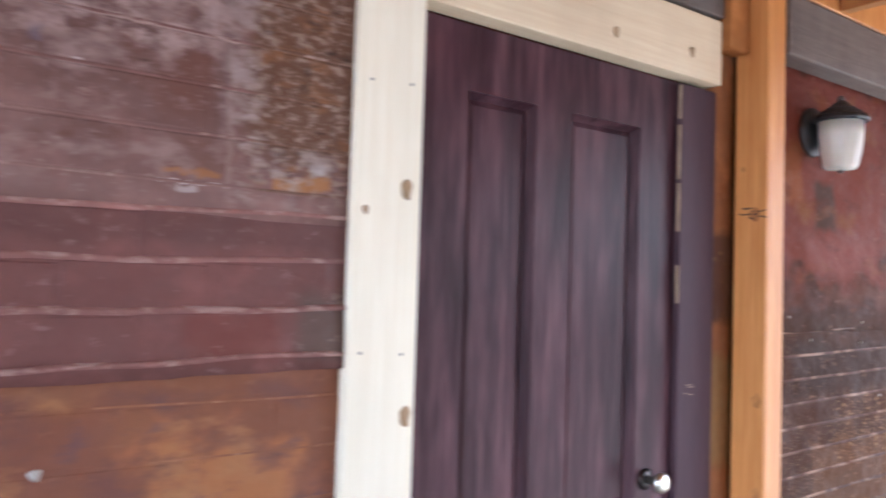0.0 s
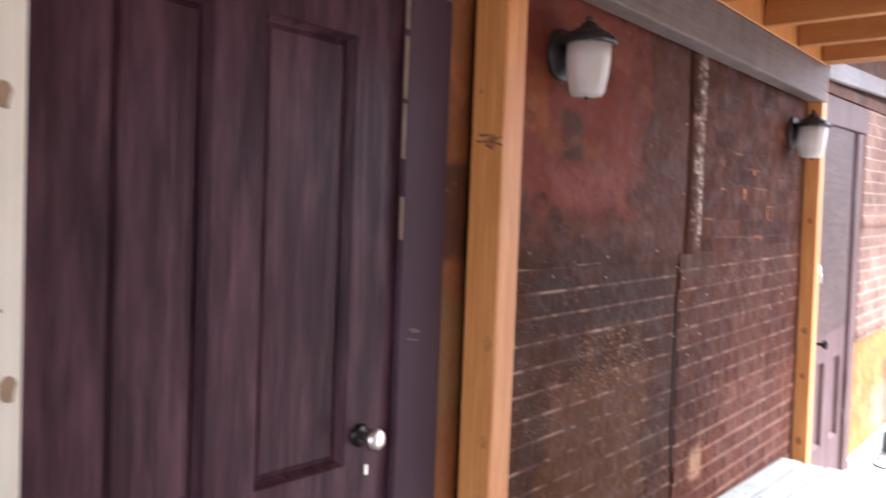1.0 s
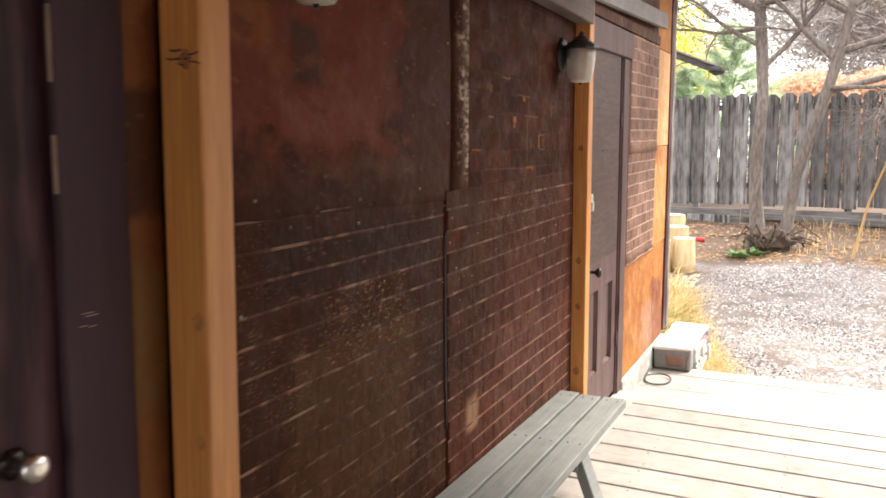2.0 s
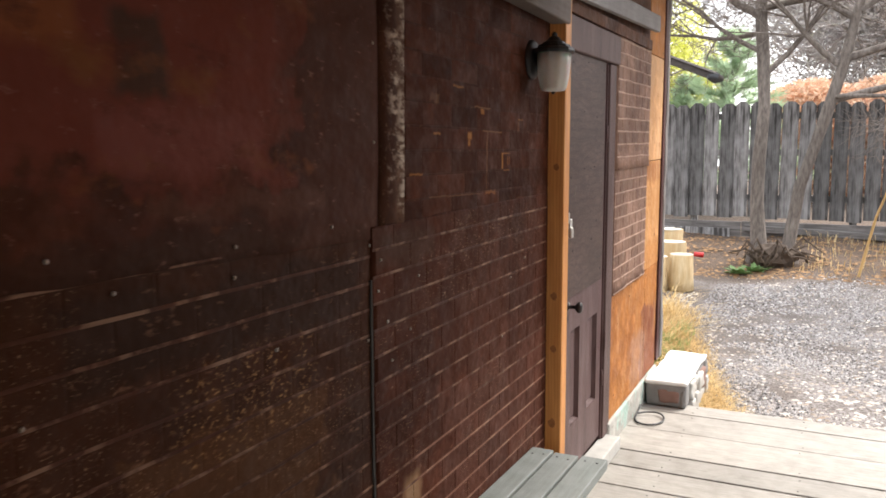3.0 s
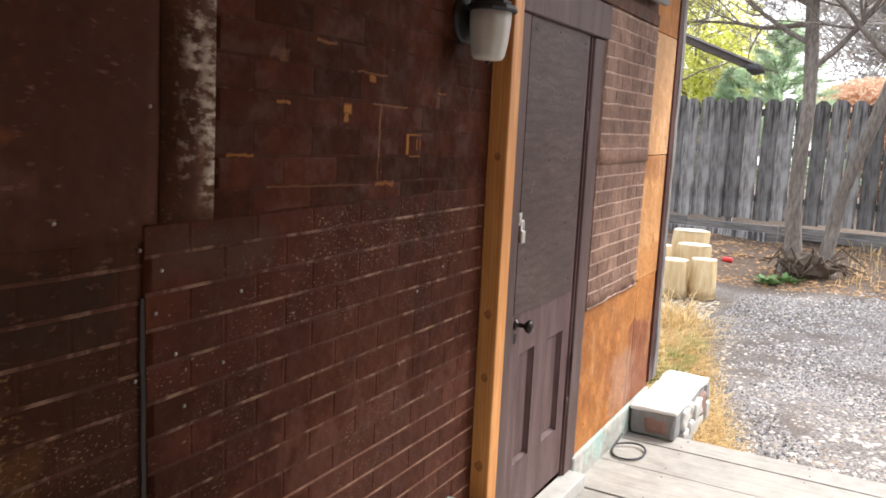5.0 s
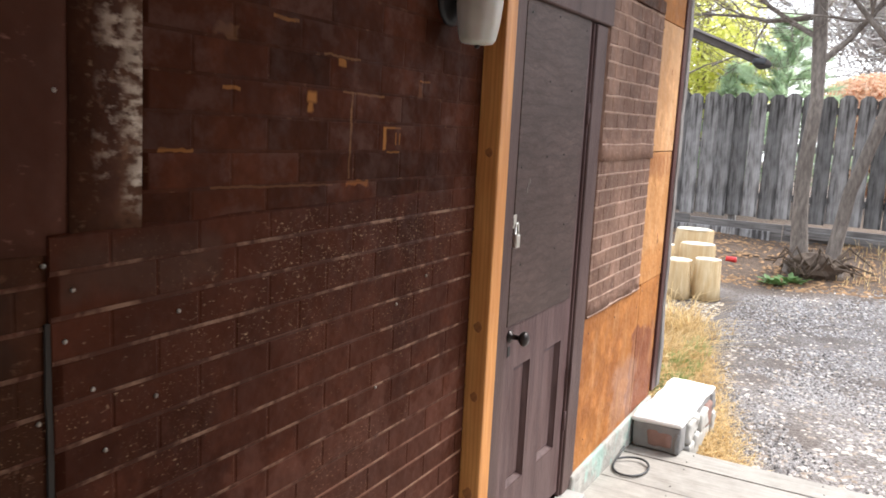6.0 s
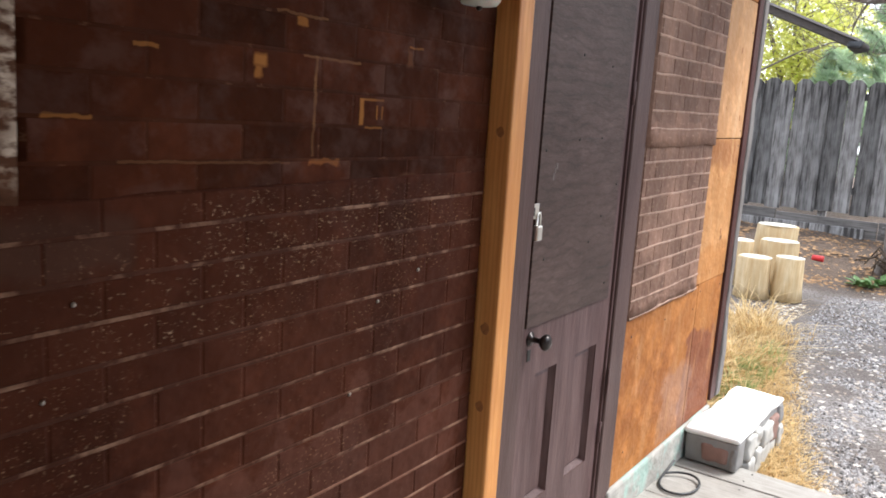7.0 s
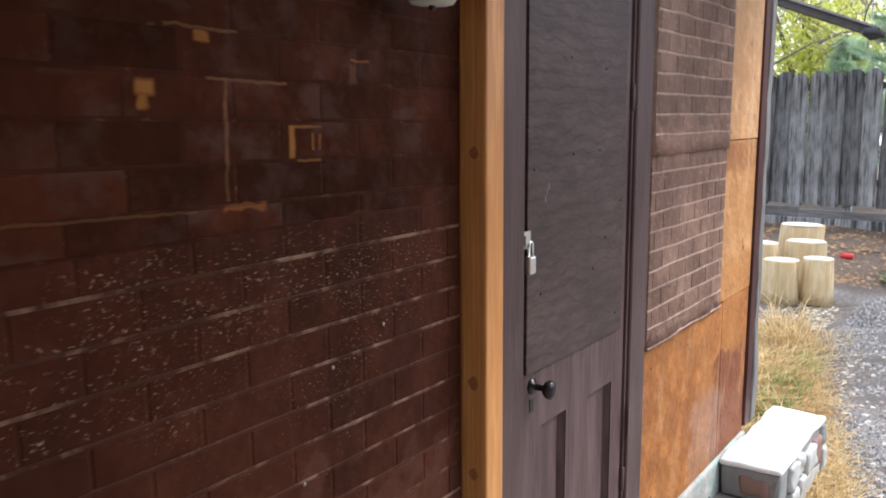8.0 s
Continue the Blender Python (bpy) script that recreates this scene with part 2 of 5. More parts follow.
M_patch = tin("flaking_rusty_tin", (0.060, 0.024, 0.013), (0.034, 0.013, 0.008), (0.16, 0.085, 0.05), 0.58, rough=0.6, scuff_scale=30, streak=1.0, scuff=0.6, gloss=0.05, patches=((3.90, 3.97, 1.2, 2.1, (0.09, 0.042, 0.022), 0.6, 0.08),), mottles=((3.905, 4.0, 1.34, 2.1, (0.46, 0.375, 0.30), 30, 0.435, 7.0), (3.86, 3.95, 1.36, 2.1, (0.44, 0.35, 0.28), 24, 0.515, 2.0), (3.82, 3.90, 1.25, 2.1, (0.20, 0.13, 0.08), 40, 0.58, 4.0), (3.86, 4.0, 1.3, 2.1, (0.045, 0.018, 0.011), 44, 0.57, 6.0)))
M_tin_up = tin("upper_brown_tin", (0.052, 0.0172, 0.0084), (0.029, 0.0086, 0.0048), WORN, 0.60, patches=SPOTS, tint=LACQUER, gloss=0.09)
M_left_top = tin("mottled_mauve_tin", (0.178, 0.096, 0.083), (0.112, 0.057, 0.048), (0.38, 0.29, 0.26), 0.58, scuff_scale=46, streak=2.6, scuff=0.3, gloss=0.35, patches=(
    (1.36, 1.62, 1.56, 2.2, (0.105, 0.046, 0.022), 0.9, 0.10), (1.226, 1.335, 1.604, 1.742, (0.130, 0.052, 0.036), 0.75, 0.02), (1.24, 1.37, 1.53, 1.60, (0.145, 0.070, 0.052), 0.6, 0.04),
    (1.245, 1.335, 1.534, 1.546, (0.30, 0.13, 0.04), 0.7, 0.03), (1.238, 1.352, 1.5215, 1.5275, (0.55, 0.47, 0.46), 0.85, 0.010), (1.27, 1.305, 1.508, 1.522, (0.45, 0.38, 0.37), 0.6, 0.02),
    (1.14, 1.36, 1.743, 1.752, (0.46, 0.33, 0.28), 0.75, 0.016), (1.342, 1.356, 1.53, 1.74, (0.36, 0.27, 0.25), 0.32, 0.035), (1.11, 1.135, 1.674, 1.680, (0.75, 0.68, 0.64), 0.95, 0.006), (1.20, 1.225, 1.690, 1.695, (0.02, 0.012, 0.010), 0.8, 0.006),
    (1.06, 1.085, 1.69, 1.72, (0.10, 0.10, 0.16), 0.5, 0.04), (1.42, 1.53, 1.525, 1.552, (0.34, 0.15, 0.04), 0.75, 0.06)),
    mottles=((1.345, 1.62, 1.5, 2.2, (0.25, 0.175, 0.135), 42, 0.49, 1.0), (1.36, 1.62, 1.5, 2.2, (0.19, 0.080, 0.027), 13, 0.55, 5.0), (1.36, 1.62, 1.5, 2.2, (0.045, 0.022, 0.014), 26, 0.56, 12.0), (1.335, 1.42, 1.49, 1.95, (0.36, 0.29, 0.27), 20, 0.50, 8.0), (1.40, 1.535, 1.485, 1.60, (0.38, 0.33, 0.31), 16, 0.47, 3.0), (0.7, 1.36, 1.49, 2.1, (0.25, 0.165, 0.150), 13, 0.50, 21.0), (0.7, 1.37, 1.69, 2.1, (0.32, 0.225, 0.205), 20, 0.45, 17.0), (0.8, 1.34, 1.52, 1.80, (0.125, 0.055, 0.042), 16, 0.56, 2.0), (1.335, 1.40, 1.60, 2.1, (0.31, 0.24, 0.225), 26, 0.47, 14.0)))
M_bead_top = tin("worn_mauve_bead", (0.205, 0.115, 0.10), (0.14, 0.062, 0.052), (0.44, 0.33, 0.29), 0.56, scuff_scale=12, streak=1.0, scuff=0.8, gloss=0.35, patches=((1.37, 1.62, 1.5, 2.2, (0.12, 0.056, 0.030), 0.85, 0.06),), mottles=((0.7, 1.36, 1.70, 2.1, (0.46, 0.35, 0.31), 14, 0.46, 8.0), (1.37, 1.62, 1.5, 2.2, (0.25, 0.175, 0.135), 42, 0.49, 1.0)))
M_left_mid = tin("maroon_tin", (0.148, 0.060, 0.052), (0.078, 0.030, 0.026), (0.36, 0.25, 0.22), 0.62, scuff_scale=34, streak=1.6, scuff=0.35, gloss=0.35, patches=((1.46, 1.6, 1.25, 1.375, (0.085, 0.055, 0.042), 0.75, 0.06), (1.28, 1.45, 1.26, 1.34, (0.135, 0.032, 0.022), 0.6, 0.08), (0.9, 1.6, 1.42, 1.50, (0.085, 0.036, 0.032), 0.6, 0.05)), mottles=((1.0, 1.45, 1.42, 1.475, (0.28, 0.19, 0.16), 48, 0.56, 3.0), (1.45, 1.6, 1.25, 1.38, (0.30, 0.22, 0.17), 30, 0.56, 6.0)))
# lighter than its sheet: the beads' pinkish highlights are in this colour
M_bead_mid = tin("highlit_maroon_bead", (0.22, 0.105, 0.09), (0.11, 0.05, 0.045), (0.42, 0.30, 0.26), 0.5, gloss=0.35)
M_bead_low = tin("rusty_bead", (0.24, 0.105, 0.05), (0.15, 0.055, 0.03), (0.36, 0.2, 0.12), 0.52, gloss=0.3)
M_left_low = tin("rusty_orange_tin", (0.20, 0.075, 0.030), (0.13, 0.045, 0.028), (0.31, 0.16, 0.085), 0.58, scuff_scale=26, streak=2.5, scuff=0.2, gloss=0.35, patches=((1.25, 1.5, 1.0, 1.16, (0.33, 0.135, 0.045), 0.7, 0.2), (0.7, 1.2, 1.06, 1.2, (0.15, 0.055, 0.035), 0.6, 0.3)), mottles=((0.6, 1.56, 0.6, 1.25, (0.13, 0.05, 0.036), 7, 0.5, 3.0), (0.6, 1.56, 0.6, 1.25, (0.30, 0.14, 0.055), 6, 0.56, 6.0), (0.6, 1.56, 0.9, 1.25, (0.10, 0.05, 0.06), 9, 0.6, 9.0)))
M_strip = tin("rusty_strip", (0.27, 0.115, 0.045), (0.14, 0.055, 0.03), (0.25, 0.15, 0.06), 0.6, patches=((2.5, 2.75, 1.3, 1.55, (0.055, 0.03, 0.025), 0.8, 0.04), (2.5, 2.75, 0.95, 1.25, (0.2, 0.125, 0.05), 0.7, 0.08)))
M_frieze = tin("dull_reddish_board", (0.105, 0.050, 0.030), (0.060, 0.030, 0.021), (0.17, 0.10, 0.06), 0.6)
M_ply = tin("orange_plywood", (0.36, 0.15, 0.045), (0.27, 0.10, 0.03), (0.44, 0.23, 0.10), 0.55, rough=0.55, scuff_scale=9, streak=0.25, scuff=0.6, patches=((6.95, 7.45, 0.1, 0.62, (0.15, 0.05, 0.032), 0.75, 0.3), (6.7, 7.1, 0.15, 0.5, (0.32, 0.2, 0.15), 0.4, 0.2)))
M_ply_light = tin("pale_plywood", (0.50, 0.285, 0.14), (0.42, 0.21, 0.09), (0.58, 0.38, 0.22), 0.55, rough=0.55, scuff_scale=9, streak=0.2, scuff=0.6)
M_ply_mid = tin("pale_orange_plywood", (0.45, 0.235, 0.10), (0.37, 0.165, 0.055), (0.52, 0.31, 0.15), 0.55, rough=0.55, scuff_scale=9, streak=0.2, scuff=0.6, patches=((6.9, 7.5, 1.36, 1.50, (0.27, 0.11, 0.045), 0.7, 0.10), (6.9, 7.5, 0.7, 1.02, (0.38, 0.16, 0.048), 0.6, 0.22), (7.28, 7.31, 1.60, 1.64, (0.15, 0.07, 0.03), 0.8, 0.03), (7.25, 7.29, 1.02, 1.05, (0.15, 0.07, 0.03), 0.8, 0.03)))
M_fir = wood("orange_fir", (0.73, 0.355, 0.108), (0.53, 0.205, 0.047), (9, 9, 0.7), rough=0.5, vary=0.06, figure=0.5)
M_joist = wood("fir_joist", (0.52, 0.235, 0.065), (0.38, 0.155, 0.04), (16, 0.8, 16), rough=0.5, vary=0.08)
M_pine = wood("pale_pine", (0.86, 0.82, 0.67), (0.79, 0.73, 0.56), (16, 16, 0.7), rough=0.55, vary=0.02, bump=0.12)
M_pine_h = wood("pale_pine_lengthwise", (0.81, 0.70, 0.50), (0.71, 0.57, 0.38), (0.7, 16, 16), rough=0.55, vary=0.02, bump=0.12)
M_scuff = plain("rubbed_grey_paint", (0.17, 0.135, 0.12), 0.6, mottled=0.4)
M_wornedge = plain("rubbed_wood", (0.45, 0.33, 0.22), 0.6, mottled=0.5)
M_knot_pale = plain("pale_knot", (0.40, 0.27, 0.15), 0.6)
M_knot = plain("wood_knot", (0.40, 0.155, 0.046), 0.6, mottled=0.35, scale=60)
M_knot_soft = plain("faint_knot", (0.54, 0.235, 0.066), 0.6, mottled=0.4, scale=50)
M_greybeam = wood("weathered_beam", (0.145, 0.112, 0.094), (0.085, 0.061, 0.050), (1.0, 14, 14), rough=0.7, weather=0.4, grey=(0.21, 0.178, 0.155))
M_greyboard = wood("grey_board", (0.21, 0.187, 0.178), (0.15, 0.133, 0.125), (1.0, 14, 14), rough=0.7, weather=0.3)
M_bench = wood("grey_green_bench", (0.195, 0.215, 0.205), (0.135, 0.15, 0.14), (0.8, 14, 14), rough=0.65, weather=0.35, grey=(0.26, 0.272, 0.265))
M_deck = wood("weathered_deck", (0.335, 0.315, 0.282), (0.18, 0.162, 0.14), (14, 0.7, 14), rough=0.7, weather=0.5, grey=(0.385, 0.363, 0.325), vary=0.10)
M_fence = wood("weathered_fence", (0.31, 0.295, 0.28), (0.028, 0.024, 0.022), (7, 7, 0.35), rough=0.9, weather=0.35, grey=(0.48, 0.475, 0.47), vary=0.50, bump=0.5, streaks=0.9)
M_cornerpost = wood("weathered_post", (0.17, 0.15, 0.135), (0.075, 0.062, 0.055), (9, 9, 0.5), rough=0.9, weather=0.4, grey=(0.30, 0.285, 0.27), bump=0.5)
M_fence_low = wood("dark_weathered_plank", (0.25, 0.23, 0.215), (0.055, 0.048, 0.043), (7, 0.35, 7), rough=0.9, weather=0.3, grey=(0.22, 0.21, 0.20), vary=0.3, bump=0.5)
M_shed = wood("dark_shed_timber", (0.085, 0.068, 0.058), (0.035, 0.028, 0.025), (12, 0.8, 12), rough=0.8, weather=0.3, grey=(0.13, 0.115, 0.105))
M_bark = wood("grey_bark", (0.28, 0.24, 0.205), (0.085, 0.066, 0.054), (5, 5, 1.5), rough=0.9, vary=0.1, bump=0.8)
M_twig = plain("twig_bark", (0.20, 0.165, 0.14), 0.9)
M_stump = wood("stump_wood", (0.82, 0.70, 0.46), (0.58, 0.39, 0.18), (6, 6, 0.7), rough=0.8, vary=0.12, weather=0.55, grey=(0.36, 0.25, 0.13), bump=0.7, streaks=0.5)
M_stumptop = plain("sawn_end", (0.84, 0.78, 0.64), 0.8, scale=8)
M_black = plain("black_metal", (0.018, 0.018, 0.020), 0.45, 0.0, scale=40)
M_chrome = plain("steel", (0.80, 0.78, 0.72), 0.34, 1.0, mottled=0.1)
M_bronze = plain("dark_bronze", (0.035, 0.028, 0.026), 0.28, 0.6)
M_screw = plain("screw_head", (0.02, 0.018, 0.016), 0.6)
M_concrete = plain("concrete", (0.47, 0.455, 0.42), 0.85, scale=12, bump=0.5)
M_cap = plain("whitened_concrete", (0.78, 0.77, 0.74), 0.85, mottled=0.12, scale=9, bump=0.6)
M_mintbase = tin("flaking_mint_base", (0.38, 0.365, 0.33), (0.28, 0.265, 0.235), (0.31, 0.46, 0.40), 0.5, rough=0.8, scuff_scale=10, streak=0.8, scuff=0.7)
M_stone_grey = plain("grey_stone", (0.24, 0.23, 0.22), 0.85, scale=10, bump=0.6)
M_stone_red = plain("reddish_stone", (0.25, 0.145, 0.115), 0.85, scale=10, bump=0.6)
M_root = plain("root_bark", (0.12, 0.085, 0.06), 0.95, mottled=0.6, scale=14, bump=0.8)
# dirt of the deck joints, also the painted shadow line between tin sheets
M_dirt_shade = plain("joint_dirt", (0.035, 0.028, 0.022), 0.95)
M_red = plain("red_plastic", (0.6, 0.03, 0.03), 0.4)
M_plant = plain("green_leaf", (0.20, 0.33, 0.12), 0.6, scale=6)


def painted_door(name, base, dark, sheen, rough, gloss=0.18):
    m, n, l, b = nodes_of(name)
    col = mixed(n, l, noisy(n, l, 3, (3, 3, 0.5), lo=0.35, hi=0.65), base, dark)
    # two layers of pale upright streaks put the gloss paint's sheen into the colour
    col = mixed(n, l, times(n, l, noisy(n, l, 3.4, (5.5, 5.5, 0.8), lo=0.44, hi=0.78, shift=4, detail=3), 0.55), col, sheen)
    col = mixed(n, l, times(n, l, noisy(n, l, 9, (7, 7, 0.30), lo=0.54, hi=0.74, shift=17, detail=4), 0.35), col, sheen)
    col = mixed(n, l, times(n, l, noisy(n, l, 40, (3, 3, 1), lo=0.66, hi=0.75, shift=9), 0.4), col, tuple(c * 0.4 for c in dark))
    l.new(col, b.inputs["Base Color"])
    b.inputs["Roughness"].default_value = rough
    b.inputs["Specular IOR Level"].default_value = gloss
    bumped(n, l, b, noisy(n, l, 12, (10, 10, 0.8), lo=0.3, hi=0.7, detail=8), 0.25, 0.003)
    return m


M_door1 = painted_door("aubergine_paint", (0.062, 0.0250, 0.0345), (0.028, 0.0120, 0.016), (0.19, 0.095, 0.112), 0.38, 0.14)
M_jamb1 = painted_door("aubergine_jamb_paint", (0.072, 0.043, 0.054), (0.056, 0.034, 0.043), (0.085, 0.05, 0.06), 0.5, 0.10)
M_door2_low = painted_door("plum_grey_paint", (0.115, 0.068, 0.064), (0.074, 0.042, 0.040), (0.20, 0.135, 0.13), 0.45)
M_maroon = painted_door("maroon_paint", (0.075, 0.028, 0.024), (0.045, 0.018, 0.016), (0.12, 0.05, 0.04), 0.5)
M_trim2 = painted_door("grey_trim_paint", (0.108, 0.068, 0.062), (0.072, 0.045, 0.041), (0.15, 0.10, 0.088), 0.5)


def make_plate():
    """plywood sheet under thin paint, with long lying grain"""
    m, n, l, b = nodes_of("grey_painted_plywood")
    w = noisy(n, l, 5, (2.2, 2, 9), lo=0.35, hi=0.65, detail=9, rough=0.7)
    col = mixed(n, l, w, (0.118, 0.078, 0.067), (0.064, 0.041, 0.035))
    col = mixed(n, l, times(n, l, noisy(n, l, 26, (1.2, 1, 6), lo=0.58, hi=0.72, shift=3), 0.5), col, (0.19, 0.135, 0.118))
    col = mixed(n, l, times(n, l, noisy(n, l, 3.2, (1, 1, 1.6), lo=0.4, hi=0.7, shift=6), 0.6), col, (0.045, 0.031, 0.026))
    wv = n.new("ShaderNodeTexWave")
    wv.bands_direction = "Z"
    wv.inputs["Scale"].default_value, wv.inputs["Distortion"].default_value, wv.inputs["Detail"].default_value, wv.inputs["Detail Scale"].default_value = 9.0, 9.0, 3.0, 0.8
    tc = n.new("ShaderNodeTexCoord")
    l.new(tc.outputs["Object"], wv.inputs[0])
    rings = n.new("ShaderNodeMapRange")
    rings.inputs[1].default_value, rings.inputs[2].default_value = 0.78, 0.98
    l.new(wv.outputs["Fac"], rings.inputs[0])
    col = mixed(n, l, times(n, l, rings.outputs[0], 0.4), col, (0.040, 0.028, 0.024))
    l.new(col, b.inputs["Base Color"])
    b.inputs["Roughness"].default_value = 0.5
    b.inputs["Specular IOR Level"].default_value = 0.18
    bumped(n, l, b, noisy(n, l, 22, (1.2, 1, 6), lo=0.3, hi=0.7, detail=9), 0.22, 0.003)
    return m


M_plate = make_plate()


def make_ground():
    m, n, l, b = nodes_of("gravel_and_dirt")
    gravel = mixed(n, l, noisy(n, l, 55, world_space=True, lo=0.4, hi=0.6, detail=9), (0.34, 0.315, 0.30), (0.085, 0.07, 0.062))
    gravel = mixed(n, l, times(n, l, noisy(n, l, 1.3, world_space=True, lo=0.40, hi=0.60), 0.8), gravel, (0.105, 0.082, 0.068))
    dirt = mixed(n, l, noisy(n, l, 14, world_space=True, lo=0.3, hi=0.7, detail=8), (0.125, 0.083, 0.057), (0.06, 0.042, 0.030))
    dirt = mixed(n, l, times(n, l, noisy(n, l, 50, world_space=True, lo=0.6, hi=0.68), 0.7), dirt, (0.38, 0.24, 0.13))
    geo = n.new("ShaderNodeNewGeometry")
    sep = n.new("ShaderNodeSeparateXYZ")
    l.new(geo.outputs["Position"], sep.inputs[0])
    wob = n.new("ShaderNodeTexNoise")
    wob.inputs["Scale"].default_value = 1.6
    l.new(geo.outputs["Position"], wob.inputs[0])
    add = n.new("ShaderNodeMath")
    add.operation = "ADD"
    l.new(sep.outputs["X"], add.inputs[0])
    l.new(wob.outputs[0], add.inputs[1])
    r = n.new("ShaderNodeMapRange")
    r.inputs[1].default_value, r.inputs[2].default_value = 12.3, 13.1
    l.new(add.outputs[0], r.inputs[0])
    l.new(mixed(n, l, r.outputs[0], gravel, dirt), b.inputs["Base Color"])
    b.inputs["Roughness"].default_value = 0.95
    bumped(n, l, b, noisy(n, l, 40, world_space=True, lo=0.2, hi=0.8, detail=6), 0.8, 0.02)
    return m


M_ground = make_ground()


def leafy(name, a, b2):
    """thin leaves that let light through, each with its own tone"""
    m, n, l, b = nodes_of(name)
    geo = n.new("ShaderNodeNewGeometry")
    col = mixed(n, l, geo.outputs["Random Per Island"], a, b2)
    l.new(col, b.inputs["Base Color"])
    b.inputs["Roughness"].default_value = 0.7
    tr = n.new("ShaderNodeBsdfTranslucent")
    l.new(col, tr.inputs[0])
    mx = n.new("ShaderNodeMixShader")
    mx.inputs[0].default_value = 0.5
    l.new(b.outputs[0], mx.inputs[1])
    l.new(tr.outputs[0], mx.inputs[2])
    l.new(mx.outputs[0], n["Material Output"].inputs[0])
    return m


def speckled(name, a, b2, rough=0.9):
    """tone that differs from piece to piece of one mesh"""
    m, n, l, b = nodes_of(name)
    geo = n.new("ShaderNodeNewGeometry")
    l.new(mixed(n, l, geo.outputs["Random Per Island"], a, b2), b.inputs["Base Color"])
    b.inputs["Roughness"].default_value = rough
    return m


M_pebble = speckled("gravel_stones", (0.028, 0.024, 0.022), (0.50, 0.475, 0.46))
M_litter = speckled("leaf_litter", (0.13, 0.075, 0.04), (0.42, 0.25, 0.12))
M_chip = speckled("pale_chips", (0.24, 0.18, 0.13), (0.64, 0.59, 0.52))
M_sawchip = speckled("saw_chips", (0.45, 0.36, 0.24), (0.80, 0.74, 0.62))
M_straw = leafy("dry_straw", (0.40, 0.235, 0.065), (0.90, 0.72, 0.40))
M_weed = leafy("weeds", (0.20, 0.30, 0.10), (0.42, 0.50, 0.20))
M_yellowleaf = leafy("yellow_green_leaves", (0.58, 0.62, 0.12), (0.85, 0.82, 0.34))
M_needle = leafy("pine_needles", (0.30, 0.42, 0.26), (0.56, 0.66, 0.44))
M_orangeleaf = leafy("rust_orange_leaves", (0.70, 0.45, 0.30), (0.85, 0.66, 0.50))
M_dullbrush = speckled("grey_brush", (0.40, 0.36, 0.34), (0.62, 0.58, 0.55))


def make_glass():
    m, n, l, b = nodes_of("frosted_glass")
    col = mixed(n, l, noisy(n, l, 18, lo=0.3, hi=0.7), (0.74, 0.72, 0.655), (0.64, 0.61, 0.53))
    l.new(col, b.inputs["Base Color"])
    b.inputs["Roughness"].default_value = 0.4
    b.inputs["Transmission Weight"].default_value = 0.25
    b.inputs["Subsurface Weight"].default_value = 0.2
    return m


M_glass = make_glass()

# ---- geometry helpers ----


def mesh_of(bm, name, materials):
    me = bpy.data.meshes.new(name)
    bm.to_mesh(me)
    bm.free()
    for m in materials if isinstance(materials, (list, tuple)) else [materials]:
        me.materials.append(m)
    return me


def thing(name, at=(0, 0, 0), label="", category="", group="", kind=""):
    ob = new(name)
    ob.empty_display_size = 0.1
    ob.location = at
    return tagged(ob, label, category, group, kind)


def part(name, bm, material, parent=None, label=""):
    ob = new(name, mesh_of(bm, name, material))
    if parent is not None:
        ob.parent = parent
    return tagged(ob, label)


def hold(parent, me, name, at):
    """one more piece on a shared mesh"""
    ob = new(name, me)
    ob.parent = parent
    ob.location = at
    return ob


def add_box(bm, lo, hi, bevel=0.0, mat=0, segments=1):
    made = bmesh.ops.create_cube(bm, size=1)["verts"]
    c = [(a + b) / 2 for a, b in zip(lo, hi)]
    d = [b - a for a, b in zip(lo, hi)]
    for v in made:
        v.co = Vector((c[0] + v.co.x * d[0], c[1] + v.co.y * d[1], c[2] + v.co.z * d[2]))
    faces = list({f for v in made for f in v.link_faces})
    for f in faces:
        f.material_index = mat
    if bevel:
        edges = list({e for v in made for e in v.link_edges})
        out = bmesh.ops.bevel(bm, geom=edges, offset=bevel, segments=segments, affect="EDGES", profile=0.5)
        for f in out["faces"]:
            f.material_index = mat
    return bm


def box(lo, hi, bevel=0.0, segments=1):
    return add_box(bmesh.new(), lo, hi, bevel, 0, segments)


def lathe(profile, steps=24, axis="z", at=(0, 0, 0), bm=None, smooth=True):
    """profile: (radius, along) pairs"""
    bm = bm or bmesh.new()
    rings = []
    for r, h in profile:
        ring = []
        for i in range(steps):
            a = 2 * math.pi * i / steps
            p = (r * math.cos(a), r * math.sin(a), h)
            if axis == "y":
                p = (p[0], h, p[1])
            elif axis == "x":
                p = (h, p[0], p[1])
            ring.append(bm.verts.new(Vector(p) + Vector(at)))
        rings.append(ring)
    for a, b in zip(rings, rings[1:]):
        for i in range(steps):
            f = bm.faces.new((a[i], a[(i + 1) % steps], b[(i + 1) % steps], b[i]))
            f.smooth = smooth
    bm.faces.new(rings[0])
    bm.faces.new(rings[-1])
    bmesh.ops.recalc_face_normals(bm, faces=bm.faces[:])
    return bm


